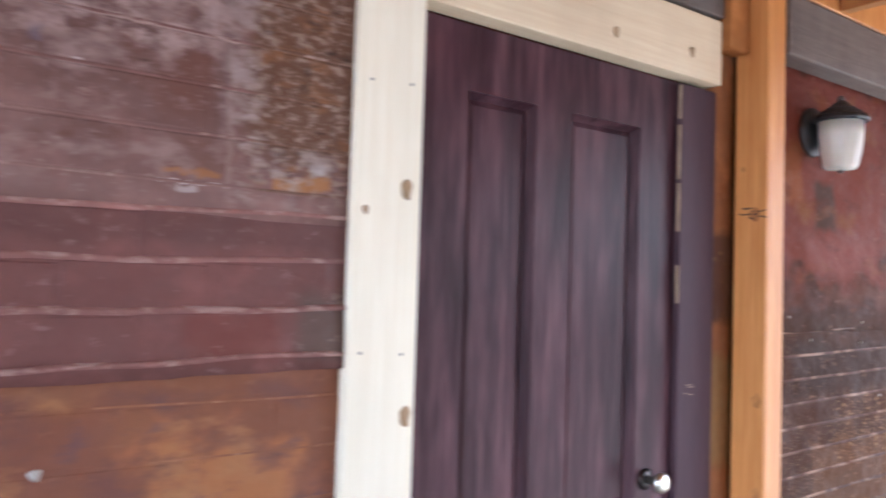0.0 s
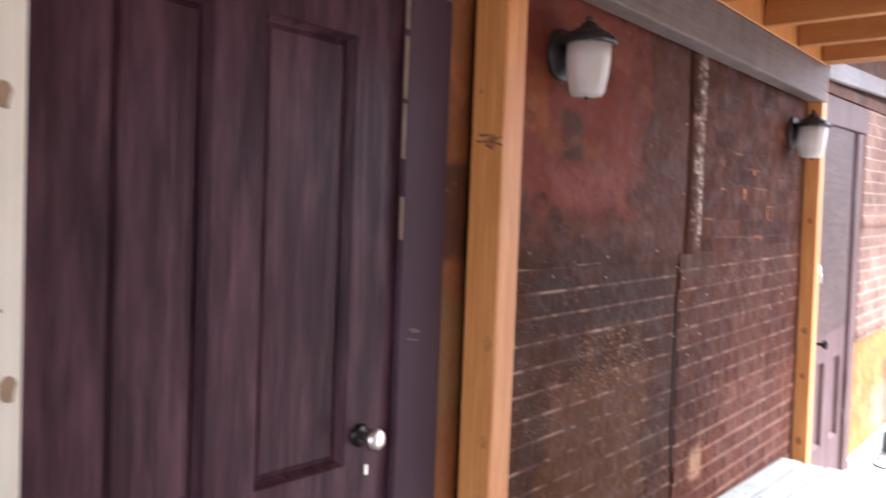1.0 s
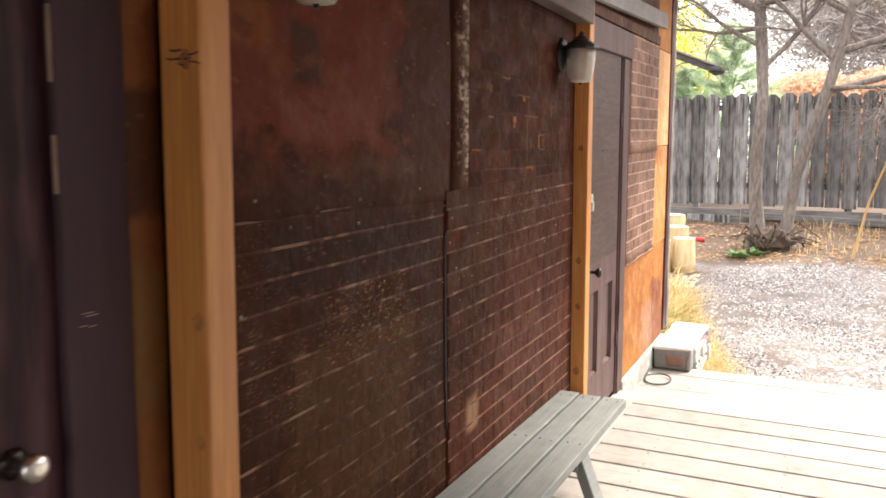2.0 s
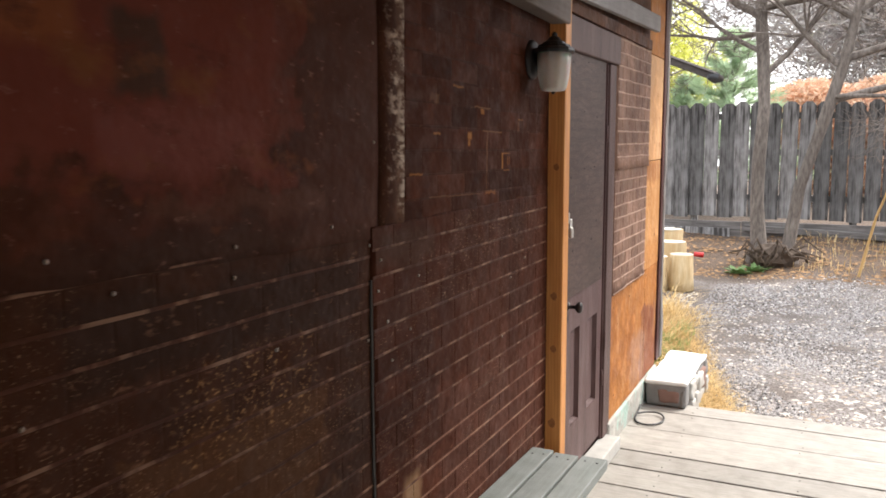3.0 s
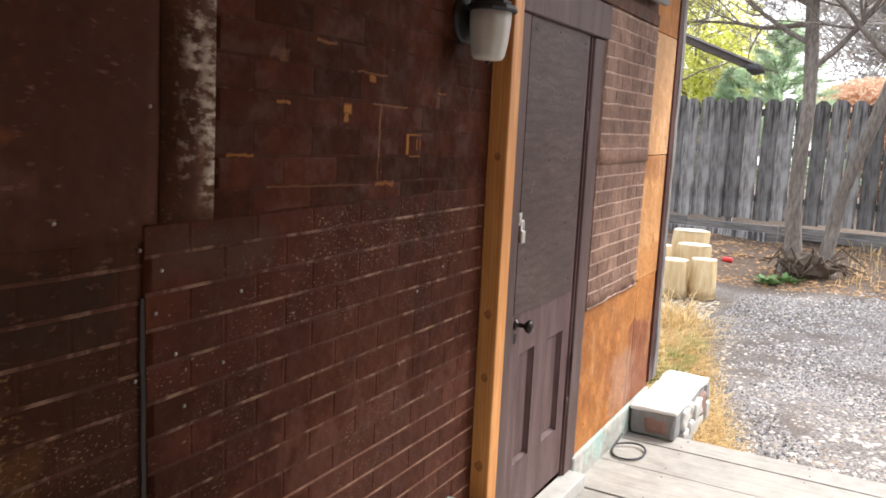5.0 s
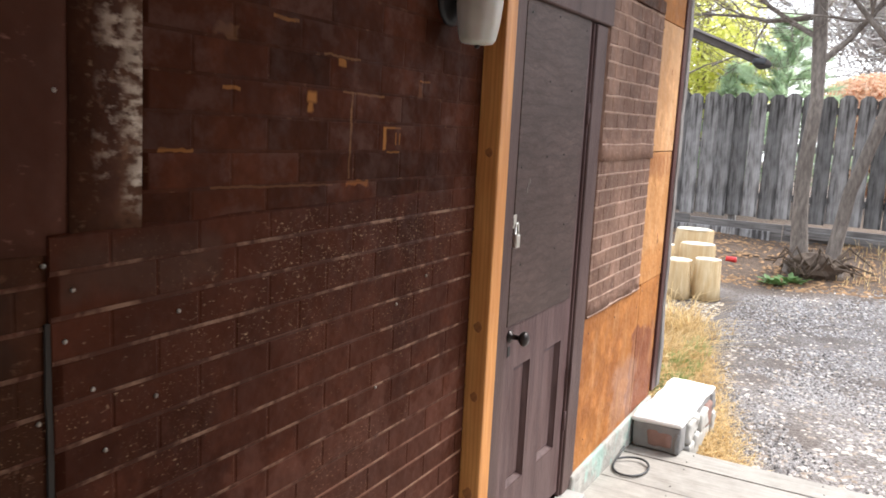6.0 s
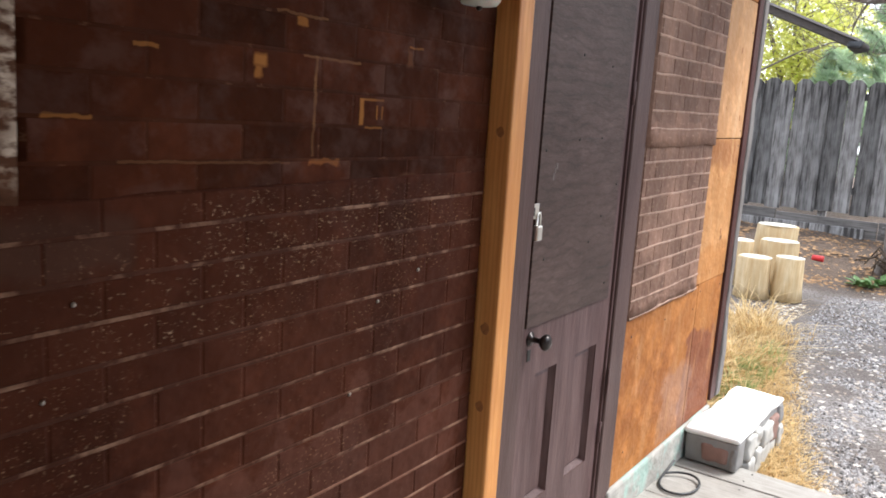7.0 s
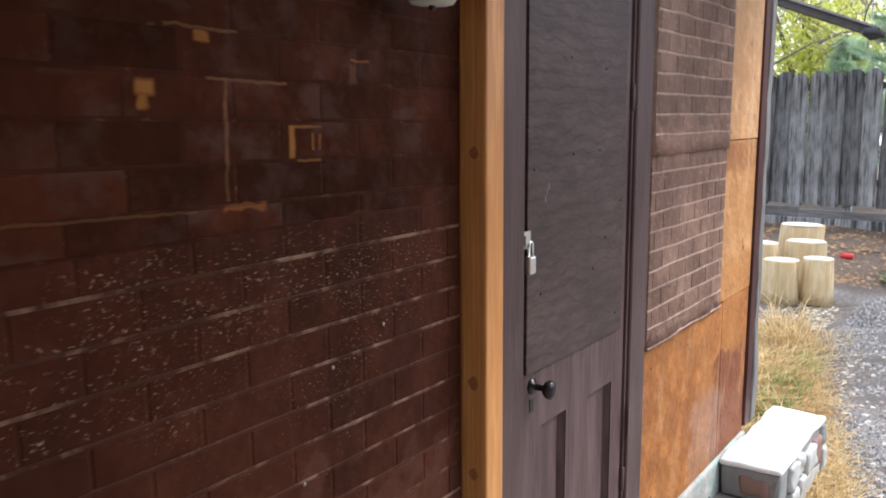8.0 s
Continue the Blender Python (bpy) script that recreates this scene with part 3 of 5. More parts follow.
def tube(bm, points, radii, steps=7):
    """a tapered limb along points"""
    rings = []
    for i, p in enumerate(points):
        a = points[max(i - 1, 0)]
        b = points[min(i + 1, len(points) - 1)]
        d = (Vector(b) - Vector(a)).normalized()
        u = d.orthogonal().normalized()
        v = d.cross(u)
        rings.append([bm.verts.new(Vector(p) + radii[i] * (math.cos(2 * math.pi * k / steps) * u + math.sin(2 * math.pi * k / steps) * v)) for k in range(steps)])
    for a, b in zip(rings, rings[1:]):
        best = min(range(steps), key=lambda s: sum((a[k].co - b[(k + s) % steps].co).length for k in range(steps)))
        for k in range(steps):
            f = bm.faces.new((a[k], a[(k + 1) % steps], b[(k + 1 + best) % steps], b[(k + best) % steps]))
            f.smooth = True
    if steps > 3:
        bm.faces.new(rings[0])
        bm.faces.new(rings[-1])


def rough_edges(bm, amount, scale=6.0, axes=(1, 1, 1)):
    for v in bm.verts:
        d = noise.noise_vector(v.co * scale) * amount
        v.co += Vector((d.x * axes[0], d.y * axes[1], d.z * axes[2]))
    return bm


rng = random.Random(7)
W = 1.545   # front of the tin cladding
BACK = 1.72

# ---- ground ----


def ground_z(x, y=0.0):
    knots = ((-400, -0.13), (7.2, -0.13), (9.5, -0.04), (12.2, 0.13), (13.4, 0.36), (15.0, 0.44), (22, 0.6), (60, 0.8), (500, 0.8))
    for (a, za), (b, zb) in zip(knots, knots[1:]):
        if a <= x <= b:
            z = za + (zb - za) * (x - a) / (b - a)
            break
    if 7.2 < x < 15.2:
        z += 0.05 * noise.noise(Vector((x * 0.9, y * 0.9, 0))) * min(1, (x - 7.2) / 2)
        if x > 12:
            z += 0.05 * noise.noise(Vector((x * 3, y * 3, 4))) * min(1, x - 12)
    return z


def build_ground():
    bm = bmesh.new()
    xs = [-400, -60, -15, -4, 2, 5, 6.5] + [7.2 + 0.16 * i for i in range(55)] + [16.5, 19, 25, 40, 80, 200, 500]
    ys = [-400, -80, -25, -10] + [-6 + 0.25 * i for i in range(49)] + [8, 14, 30, 90, 400]
    grid = [[bm.verts.new((x, y, ground_z(x, y))) for y in ys] for x in xs]
    for a, b in zip(grid, grid[1:]):
        for i in range(len(ys) - 1):
            bm.faces.new((a[i], b[i], b[i + 1], a[i + 1])).smooth = True
    bmesh.ops.recalc_face_normals(bm, faces=bm.faces[:])
    ob = new("ground", mesh_of(bm, "ground", M_ground))
    tagged(ob, "grey gravel yard rising to a bank of brown dirt", "ground", kind="structure")


build_ground()

# ---- the building's wall ----
DOOR1 = (1.690, 2.492, 0.02, 1.892)
DOOR2 = (5.395, 6.055, 0.075, 1.955)
CORNER = 7.46
LEAN = 0.031   # how far the wall by the second door leans, metres a metre


def build_wall():
    bm = bmesh.new()
    back = 1.604
    x0, x1 = -3.0, CORNER - 0.02
    for a, b, z0, z1 in ((x0, DOOR1[0], -0.13, 3.0), (DOOR1[0], DOOR1[1], DOOR1[3], 3.0), (DOOR1[1], DOOR2[0], -0.13, 3.0), (DOOR2[0], DOOR2[1], DOOR2[3], 3.0), (DOOR2[1], x1, -0.13, 3.0),
                         (DOOR1[0], DOOR1[1], -0.13, DOOR1[2] - 0.004), (DOOR2[0], DOOR2[1], -0.13, DOOR2[2] - 0.004)):
        add_box(bm, (a, back, z0), (b, BACK, z1))
    tagged(new("wall_south", mesh_of(bm, "wall_south", M_tin_up)), "timber building wall clad in old painted metal", "wall", kind="structure")
    bm = box((CORNER - 0.02, back, -0.13), (CORNER - 0.005, 6.0, 3.0))
    tagged(new("wall_east", mesh_of(bm, "wall_east", M_greyboard)), "weathered side wall of the building", "wall", kind="structure")
    bm = box((-3.0, 6.0, -0.13), (CORNER - 0.005, 6.15, 3.0))
    tagged(new("wall_north", mesh_of(bm, "wall_north", M_greyboard)), "weathered rear wall of the building", "wall", kind="structure")
    bm = box((-3.15, back, -0.13), (-3.0, 6.15, 3.0))
    tagged(new("wall_west", mesh_of(bm, "wall_west", M_greyboard)), "weathered end wall of the building", "wall", kind="structure")
    # eave out of view; its overhang is set to shade the grey door
    bm = box((5.26, 0.62, 2.62), (CORNER + 0.28, 1.60, 2.70))
    tagged(new("eave", mesh_of(bm, "eave", M_greybeam)), "unseen weathered board eave over the grey door, deepened for shade", "eave", kind="structure")
    bm = box((-3.3, W - 0.02, 3.0), (CORNER + 0.15, 6.3, 3.12))
    tagged(new("ceiling", mesh_of(bm, "ceiling", M_greyboard)), "flat timber roof deck over the building", "roof", kind="structure")


build_wall()


def racked(ob, x, z, k=LEAN):
    """turn a thing a little in the wall's plane, about a point of the wall"""
    turn = Matrix.Translation((x, 0, z)) @ Matrix.Rotation(-k, 4, "Y") @ Matrix.Translation((-x, 0, -z))
    ob.matrix_basis = turn @ ob.matrix_basis
    return ob


def brick_mesh(w, h, proud, mat, name):
    bm = bmesh.new()
    f = 0.0025
    lo = [bm.verts.new(p) for p in ((0, 0, 0), (w, 0, 0), (w, 0, h), (0, 0, h))]
    hi = [bm.verts.new(p) for p in ((f, -proud, f), (w - f, -proud, f), (w - f, -proud, h - f), (f, -proud, h - f))]
    bm.faces.new(hi)
    for i in range(4):
        bm.faces.new((lo[i], lo[(i + 1) % 4], hi[(i + 1) % 4], hi[i]))
    bmesh.ops.recalc_face_normals(bm, faces=bm.faces[:])
    if bm.faces[0].normal.y > 0:
        bmesh.ops.reverse_faces(bm, faces=bm.faces[:])
    return mesh_of(bm, name, mat)


COURSE, BRICK = 0.0715, 0.192


def sheet(x0, x1, z0, z1, front, mats, label, courses=None, bricks=None, phase=0.0, bead=0.0035, slack=0.004, tilt=0.0, brick_w=BRICK, course=COURSE, wide=0.0036, wavy=0.0022, crumple=0.0, edge_tilt=0.0, nails=(), lean=0.0, joint=None):
    """one sheet of pressed tin: a thin buckled plate, pressed beads along the courses, pressed bricks between them"""
    th = thing("tin_sheet", (x0 + lean * (1.2 - z0), front, z0), label, "metal cladding", "pressed tin sheets")
    th.rotation_euler.y = -lean
    bm = bmesh.new()
    nx, nz = max(2, int((x1 - x0) / 0.05)), max(2, int((z1 - z0) / 0.05))
    w, h = x1 - x0, z1 - z0
    rows = []
    for j in range(nz + 1):
        row = []
        for i in range(nx + 1):
            x, z = w * i / nx, h * j / nz
            y = -slack * 0.5 * (1 + noise.noise(Vector((x * 4 + x0 * 7, z * 4, z0 * 5))))
            edge = 0.0
            if j in (0, nz):
                edge = 0.006 * noise.noise(Vector((x * 9, z0 * 3, j)))
            if crumple:
                # the loose lower edge curls and buckles outwards
                fold = max(0.0, 1 - z / 0.11)
                y -= crumple * fold * (0.55 + 0.9 * noise.noise(Vector((x * 17 + x0, z * 6, 3))))
            row.append(bm.verts.new((x, y if bricks is None or crumple else -0.001, z + edge + edge_tilt * (x - w))))
        rows.append(row)
    for a, b in zip(rows, rows[1:]):
        for i in range(nx):
            bm.faces.new((a[i], a[i + 1], b[i + 1], b[i])).smooth = True
    border = [e for e in bm.edges if e.is_boundary]
    out = bmesh.ops.extrude_edge_only(bm, edges=border)
    for v in (g for g in out["geom"] if isinstance(g, bmesh.types.BMVert)):
        v.co.y = 1.602 - front
    part("plate", bm, mats[0], th)
    if joint:
        # a dark strip stands in for the shadow in the gap between sheets
        bm = box((-0.010, -0.0005, joint[0]), (-0.0006, 0.010, joint[1]))
        bmesh.ops.subdivide_edges(bm, edges=[e for e in bm.edges if e.calc_length() > 0.3], cuts=16)
        part("joint", rough_edges(bm, 0.004, 14, (1, 0, 0)), M_dirt_shade, th, "dark strip painted as the shadow at the overlap")
    for x, z in nails:
        part("nail", lathe([(0.0042, 0.0), (0.0036, -0.0022), (0.0012, -0.003)], 7, "y", at=(x - x0, -slack * 0.5 - 0.0015, z - z0)), M_nail, th, "pale nail head")
    if courses:
        first, count = courses
        # the beads
        for k in range(count + 1):
            z = first - z0 - k * course
            if not 0.004 < z + tilt * w < h - 0.004:
                continue
            bm = bmesh.new()
            steps = max(4, int(w / 0.06))
            ring = []
            for i in range(steps + 1):
                x = w * i / steps
                dz = tilt * x + wavy * noise.noise(Vector((x * 6 + x0, z * 31, 2)))
                lift = crumple * max(0.0, 1 - z / 0.11) * max(0.0, 0.55 + 0.9 * noise.noise(Vector((x * 17 + x0, z * 6, 3))))
                b2 = bead * (0.75 + 0.35 * noise.noise(Vector((x * 5, z * 17, 9))))
                ring.append([bm.verts.new((x, y, z + dz + o)) for y, o in ((0.0, -wide), (-b2 - lift, -wide * 0.4), (-b2 - lift, wide * 0.4), (0.0, wide))])
            for a, b in zip(ring, ring[1:]):
                for q in range(3):
                    bm.faces.new((a[q], b[q], b[q + 1], a[q + 1])).smooth = True
            part("bead", bm, mats[1], th)
        if bricks is not None:
            me = brick_mesh(brick_w - 0.0045, course - 0.0066, bricks, mats[2], "pressed_brick")
            for k in range(-1, count):
                z = first - z0 - (k + 1) * course + 0.0033
                if z + tilt * w < 0.0:
                    continue
                x = -((phase + (k % 2) * 0.5) % 1.0) * brick_w
                while x < w - 0.02:
                    a, b = max(x, 0.0), min(x + brick_w - 0.0045, w - 0.002)
                    tall = min(course - 0.0066, h - 0.003 - z - tilt * b)
                    if b - a > 0.02 and tall > 0.012:
                        piece = hold(th, me, "brick", (a, -0.0012, z + tilt * a))
                        piece.scale.x = (b - a) / (brick_w - 0.0045)
                        piece.scale.z = tall / (course - 0.0066)
                    x += brick_w
    return th


# stretch beside the first door
sheet(-1.2, 1.566, 1.478, 2.6, W + 0.017, (M_left_top, M_bead_top, M_left_top), "mottled mauve painted tin sheet, rust stained and scuffed", courses=(2.5675, 14), bricks=0.0010, phase=0.30, bead=0.002, course=0.0745, brick_w=0.215)
sheet(-1.2, 1.566, 1.243, 1.500, W + 0.020, (M_left_mid, M_bead_mid, M_left_mid), "maroon pressed tin sheet with wide brick pattern", courses=(1.431, 3), bricks=0.0020, phase=0.28, bead=0.006, course=0.0745, brick_w=0.207, wavy=0.007, tilt=0.022, wide=0.007, edge_tilt=0.012, crumple=0.010)
sheet(-1.2, 1.566, 0.02, 1.256, W + 0.026, (M_left_low, M_bead_low, M_left_low), "rust-orange painted tin sheet with faint courses", courses=(1.20, 14), bricks=0.0009, phase=0.5, bead=0.0014, course=0.082, brick_w=0.23, edge_tilt=0.012)
sheet(2.600, 2.686, 0.02, 2.03, W + 0.034, (M_strip,), "narrow rusty tin strip beside the post")
chip = thing("paint_chip", (1.104, W + 0.024, 1.118), "small pale chip stuck to the rusty tin", "chip")
part("flake", rough_edges(lathe([(0.010, 0.0), (0.008, -0.002), (0.003, -0.003)], 9, "y"), 0.006, 60), M_concrete, chip)
# stretch between the posts
sheet(2.768, 3.838, 1.290, 2.03, W + 0.002, (M_tin_red,), "brick-red stained tin sheet with dark blotches", slack=0.008, nails=((2.82, 1.42), (2.90, 1.33), (3.30, 1.315), (3.62, 1.33), (3.80, 1.52), (3.795, 1.75), (3.2, 1.82)))
sheet(3.828, 3.955, 1.318, 2.03, W - 0.004, (M_patch,), "narrow flaking rusty tin strip, paint peeled pale", slack=0.004, lean=0.0185)
sheet(3.948, 5.122, 1.30, 2.03, W - 0.001, (M_tin_up, M_tin_up, M_brick_faint), "dark brown pressed tin sheet with faint worn bricks", courses=(2.019, 11), bricks=0.0007, phase=0.382, bead=0.0020, lean=0.0185, brick_w=0.186, course=0.0645, wide=0.005)
sheet(2.768, 3.812, 0.02, 1.305, W + 0.003, (M_tin_low_left, M_bead, M_tin_low_left), "very dark brown pressed tin sheet, paint speckled pale", courses=(1.286, 20), bricks=0.0005, phase=0.1, lean=0.024, brick_w=0.181, course=0.064, wide=0.0050, nails=((3.787, 1.25), (3.30, 1.245), (3.02, 1.262), (2.85, 1.10), (3.775, 1.02), (3.42, 1.08)))
sheet(3.795, 5.122, 0.02, 1.318, W - 0.003, (M_tin_low, M_bead, M_brick), "brown pressed tin sheet in brick pattern, courses worn and painted with highlights", courses=(1.328, 20), bricks=0.0011, phase=0.423, lean=0.0345, brick_w=0.181, course=0.0664, wide=0.0050, bead=0.0032, joint=(0.56, 1.17), nails=((3.83, 1.235), (3.86, 1.075), (3.815, 1.16), (3.88, 0.97), (3.98, 1.03), (4.03, 1.165), (4.86, 1.10), (4.72, 1.05), (4.64, 0.86)))
# beyond the second door: this end of the old building leans a little
RACKED = []
RACKED.append(sheet(6.194, 6.972, 1.440, 2.10, W - 0.008, (M_brick_light, M_bead_light, M_brick_light), "pale brown pressed tin sheet, dented at the corner", courses=(2.0885, 10), bricks=0.0028, phase=0.35, bead=0.0065, brick_w=0.152, course=0.0650, wide=0.006, wavy=0.007, crumple=0.012))
RACKED.append(sheet(6.194, 6.965, 0.795, 1.452, W - 0.002, (M_brick_light, M_bead_light, M_brick_light), "pale brown pressed tin sheet with buckled bottom edge", courses=(1.448, 10), bricks=0.0028, phase=0.75, bead=0.0065, brick_w=0.152, course=0.0646, wide=0.006, wavy=0.007, crumple=0.008))


def plywood(lo, hi, mat, label, knots=(), screws=()):
    th = thing("plywood_panel", (lo[0], lo[1], lo[2]), label, "plywood panel", "plywood panels")
    size = tuple(b - a for a, b in zip(lo, hi))
    part("board", box((0, 0, 0), size, 0.002), mat, th)
    for x, z, r in knots:
        bm = lathe([(r, 0.0006), (r * 0.85, -0.0006), (r * 0.3, -0.0008)], 12, "y")
        for v in bm.verts:
            v.co.z *= 1.5
        part("knot", rough_edges(bm, r * 0.4, 70, (1, 0, 1)), M_knot, th, "dark plywood knot").location = (x - lo[0], 0, z - lo[2])
    for x, z in screws:
        part("screw", lathe([(0.0045, 0.0004), (0.004, -0.0010), (0.001, -0.0014)], 8, "y"), M_screw, th, "dark screw head").location = (x - lo[0], 0, z - lo[2])
    return th


def panel(name, lo, hi, mat, label, category="board", bevel=0.002):
    ob = new(name, mesh_of(box(lo, hi, bevel), name, mat))
    return tagged(ob, label, category)


RACKED.append(plywood((6.194, W + 0.001, 0.125), (7.026, W + 0.012, 0.80), M_ply, "orange-brown plywood panel below the tin", ((6.35, 0.62, 0.006), (6.72, 0.42, 0.007)), ((6.26, 0.72), (6.62, 0.72), (6.98, 0.70), (6.30, 0.24))))
RACKED.append(plywood((7.031, W + 0.001, 0.125), (CORNER - 0.06, W + 0.012, 0.806), M_ply, "orange-brown plywood panel with a maroon stain at the corner", ((7.2, 0.55, 0.006),), ((7.06, 0.77), (7.36, 0.76), (7.07, 0.3))))
RACKED.append(plywood((6.96, W - 0.001, 0.809), (CORNER - 0.06, W + 0.0115, 1.463), M_ply_mid, "pale orange plywood panel beside the lower tin sheet", ((7.26, 1.03, 0.012), (7.12, 1.30, 0.006), (7.33, 0.95, 0.007)), ((7.0, 1.44), (7.37, 1.43), (7.37, 0.85))))
RACKED.append(plywood((6.972, W - 0.003, 1.467), (CORNER - 0.06, W + 0.010, 2.085), M_ply_light, "pale plywood panel beside the tin", ((7.24, 1.86, 0.011), (7.30, 1.72, 0.006), (7.10, 1.60, 0.007), (7.33, 1.56, 0.010)), ((7.01, 1.50), (7.37, 1.50), (7.37, 1.95), (7.01, 2.05))))
RACKED.append(plywood((6.972, W - 0.003, 2.089), (CORNER - 0.06, W + 0.010, 2.6), M_ply, "reddish plywood panel under the eave", (), ((7.0, 2.12), (7.37, 2.12))))
RACKED.append(panel("upper_board", (5.23, W - 0.001, 2.158), (6.968, W + 0.012, 2.615), M_frieze, "dark rusty board under the eave", "board"))
RACKED.append(panel("corner_board", (CORNER - 0.06, W - 0.012, 0.15), (CORNER + 0.012, W + 0.03, 3.0), M_maroon, "dark brown painted corner board", "trim board"))
RACKED.append(panel("corner_board", (CORNER - 0.003, W + 0.032, -0.1), (CORNER + 0.022, W + 0.12, 3.0), M_greyboard, "weathered grey corner board", "trim board"))

bm = box((CORNER + 0.020, 1.528, 0.155), (CORNER + 0.085, 1.60, 3.0), 0.008, 2)
bmesh.ops.subdivide_edges(bm, edges=[e for e in bm.edges if e.calc_length() > 1], cuts=24)
th = thing("corner_post", (0, 0, 0), "rough weathered grey post past the building's corner", "post")
part("shaft", rough_edges(bm, 0.010, 4), M_cornerpost, th)
RACKED.append(th)

# masonry base along the wall
bm = box((6.194, W - 0.014, -0.12), (7.45, W + 0.03, 0.121), 0.012, 2)
for v in bm.verts:
    if v.co.z > 0:
        v.co.z += LEAN * (v.co.x - 6.1)
tagged(new("foundation", mesh_of(rough_edges(bm, 0.006, 8), "foundation", M_mintbase)), "low masonry base with flaking mint-white paint", "foundation", kind="structure")
bm = box((5.22, W - 0.075, 0.0), (6.188, W + 0.02, 0.072), 0.006, 2)
tagged(new("threshold", mesh_of(bm, "threshold", M_concrete)), "worn pale door sill under the grey door", "door sill", kind="structure")

# ---- posts, beam and porch roof ----


def add_knot(parent, at, axis, r, tall=1.25, mat=None):
    """a dark knot, a thin lens-shaped disc set into the face"""
    bm = bmesh.new()
    prof = [(r, 0.0), (r * 0.9, -0.0012), (r * 0.45, -0.0016), (r * 0.3, -0.001)]
    lathe(prof, 14, "y" if axis == "y" else "x", bm=bm)
    for v in bm.verts:
        v.co.z *= tall
    rough_edges(bm, r * 0.45, 60, (0, 1, 1) if axis == "x" else (1, 0, 1))
    ob = part("knot", bm, mat or M_knot, parent, "dark wood knot")
    ob.location = at
    return ob


def build_post(x0, x1, z1, label, knots):
    th = thing("porch_post", (0, 0, 0), label, "post", "porch posts")
    bm = box((x0, 1.480, 0.0), (x1, 1.572, z1), 0.005, 2)
    part("shaft", bm, M_fir, th)
    for z, y, r, mat in knots:
        add_knot(th, (x0 + 0.0006, y, z), "x", r, mat=mat)
    return th


build_post(2.688, 2.766, 2.15, "orange-toned fir post with knots and a dark scar", ((1.584, 1.512, 0.015, M_knot), (1.70, 1.548, 0.007, M_knot_soft), (1.128, 1.500, 0.015, M_knot_soft), (0.905, 1.50, 0.013, M_knot_soft)))
scar = [ob for ob in bpy.data.objects if ob.name == "porch_post"][0]
for z, y0, y1, tall in ((1.594, 1.484, 1.520, 0.004), (1.586, 1.500, 1.556, 0.005), (1.576, 1.482, 1.530, 0.003), (1.600, 1.520, 1.548, 0.003)):
    crack = box((2.6872, y0, z - tall / 2), (2.6885, y1, z + tall / 2))
    bmesh.ops.subdivide_edges(crack, edges=crack.edges[:], cuts=4, use_grid_fill=True)
    part("crack", rough_edges(crack, 0.006, 55, (0, 0, 1)), M_root, scar, "dark crack round a knot")
post = build_post(5.142, 5.212, 2.155, "orange-toned fir post with round dark knots", ((1.461, 1.511, 0.012, M_knot), (0.956, 1.513, 0.014, M_knot), (0.744, 1.513, 0.013, M_knot), (0.439, 1.515, 0.016, M_knot)))
racked(post, 5.177, 0.95)
# notched block beside the post
panel("wood_block", (2.604, 1.530, 1.988), (2.684, 1.60, 2.13), M_ply, "short orange wooden block beside the post", "wood block", 0.004)

beam = thing("porch_beam", (0, 0, 0), "weathered grey-brown timber beam between the posts", "beam")
part("timber", rough_edges(box((2.768, 1.470, 1.994), (5.138, 1.541, 2.152), 0.006, 2), 0.002, 3), M_greybeam, beam)
panel("header_board", (1.60, 1.545, 2.062), (2.596, 1.60, 2.25), M_greybeam, "dark weathered board over the pale header", "board")
panel("wall_plate", (-2.0, 1.50, 2.255), (2.68, 1.541, 2.40), M_greybeam, "dark weathered wall plate under the roof", "beam")


def build_roof():
    roof = thing("porch_roof", (0, 0, 0), "open-framed porch roof of orange fir joists", "porch roof")
    sheath = wood("roof_sheathing", (0.56, 0.31, 0.12), (0.46, 0.24, 0.08), (0.7, 9, 9), rough=0.6)
    # the unseen front reach is added to keep daylight off the wall
    for i in range(18):
        y0 = -3.40 + i * 0.273
        part("sheathing_board", box((-3.0, y0, 2.286), (5.20, y0 + 0.268, 2.310), 0.002), sheath, roof)
    me = mesh_of(box((-0.019, -3.40, 2.158), (0.019, 1.468, 2.282), 0.003), "joist", M_joist)
    for x in (-2.6, -2.2, -1.8, -1.4, -1.0, -0.6, -0.2, 0.2, 0.6, 1.0, 1.4, 1.8, 2.2, 2.62, 3.03, 3.46, 3.87, 4.29, 4.68):
        hold(roof, me, "joist", (x, 0, 0))
    hold(roof, me, "joist", (5.045, 0, 0.0))
    hold(roof, me, "joist", (5.10, 0, 0.0))
    part("ledger", box((2.79, 1.472, 2.155), (5.12, 1.515, 2.282), 0.003), M_fir, roof)
    # front beam and posts are added, unseen, to carry that reach
    part("front_beam", box((-3.0, -3.45, 2.06), (5.20, -3.405, 2.30), 0.004), M_joist, roof)
    for x in (-2.9, -0.2, 2.5, 5.1):
        part("front_post", box((x, -3.45, -0.0), (x + 0.09, -3.36, 2.058), 0.004), M_fir, roof)
    return roof


build_roof()

# added out of view: blocks low sky and ground bounce from the porch
bm = box((-8.0, -5.6, -0.13), (13.0, -5.5, 2.4))
tagged(new("wall_far", mesh_of(bm, "wall_far", M_fence)), "unseen plain board wall added to block light from the yard", "wall", kind="structure")


# boards and cap above the second door
bm = box((-0.86, -0.014, -0.045), (0.86, 0.014, 0.045), 0.003)
ob = new("fascia_board", mesh_of(bm, "fascia_board", M_greyboard))
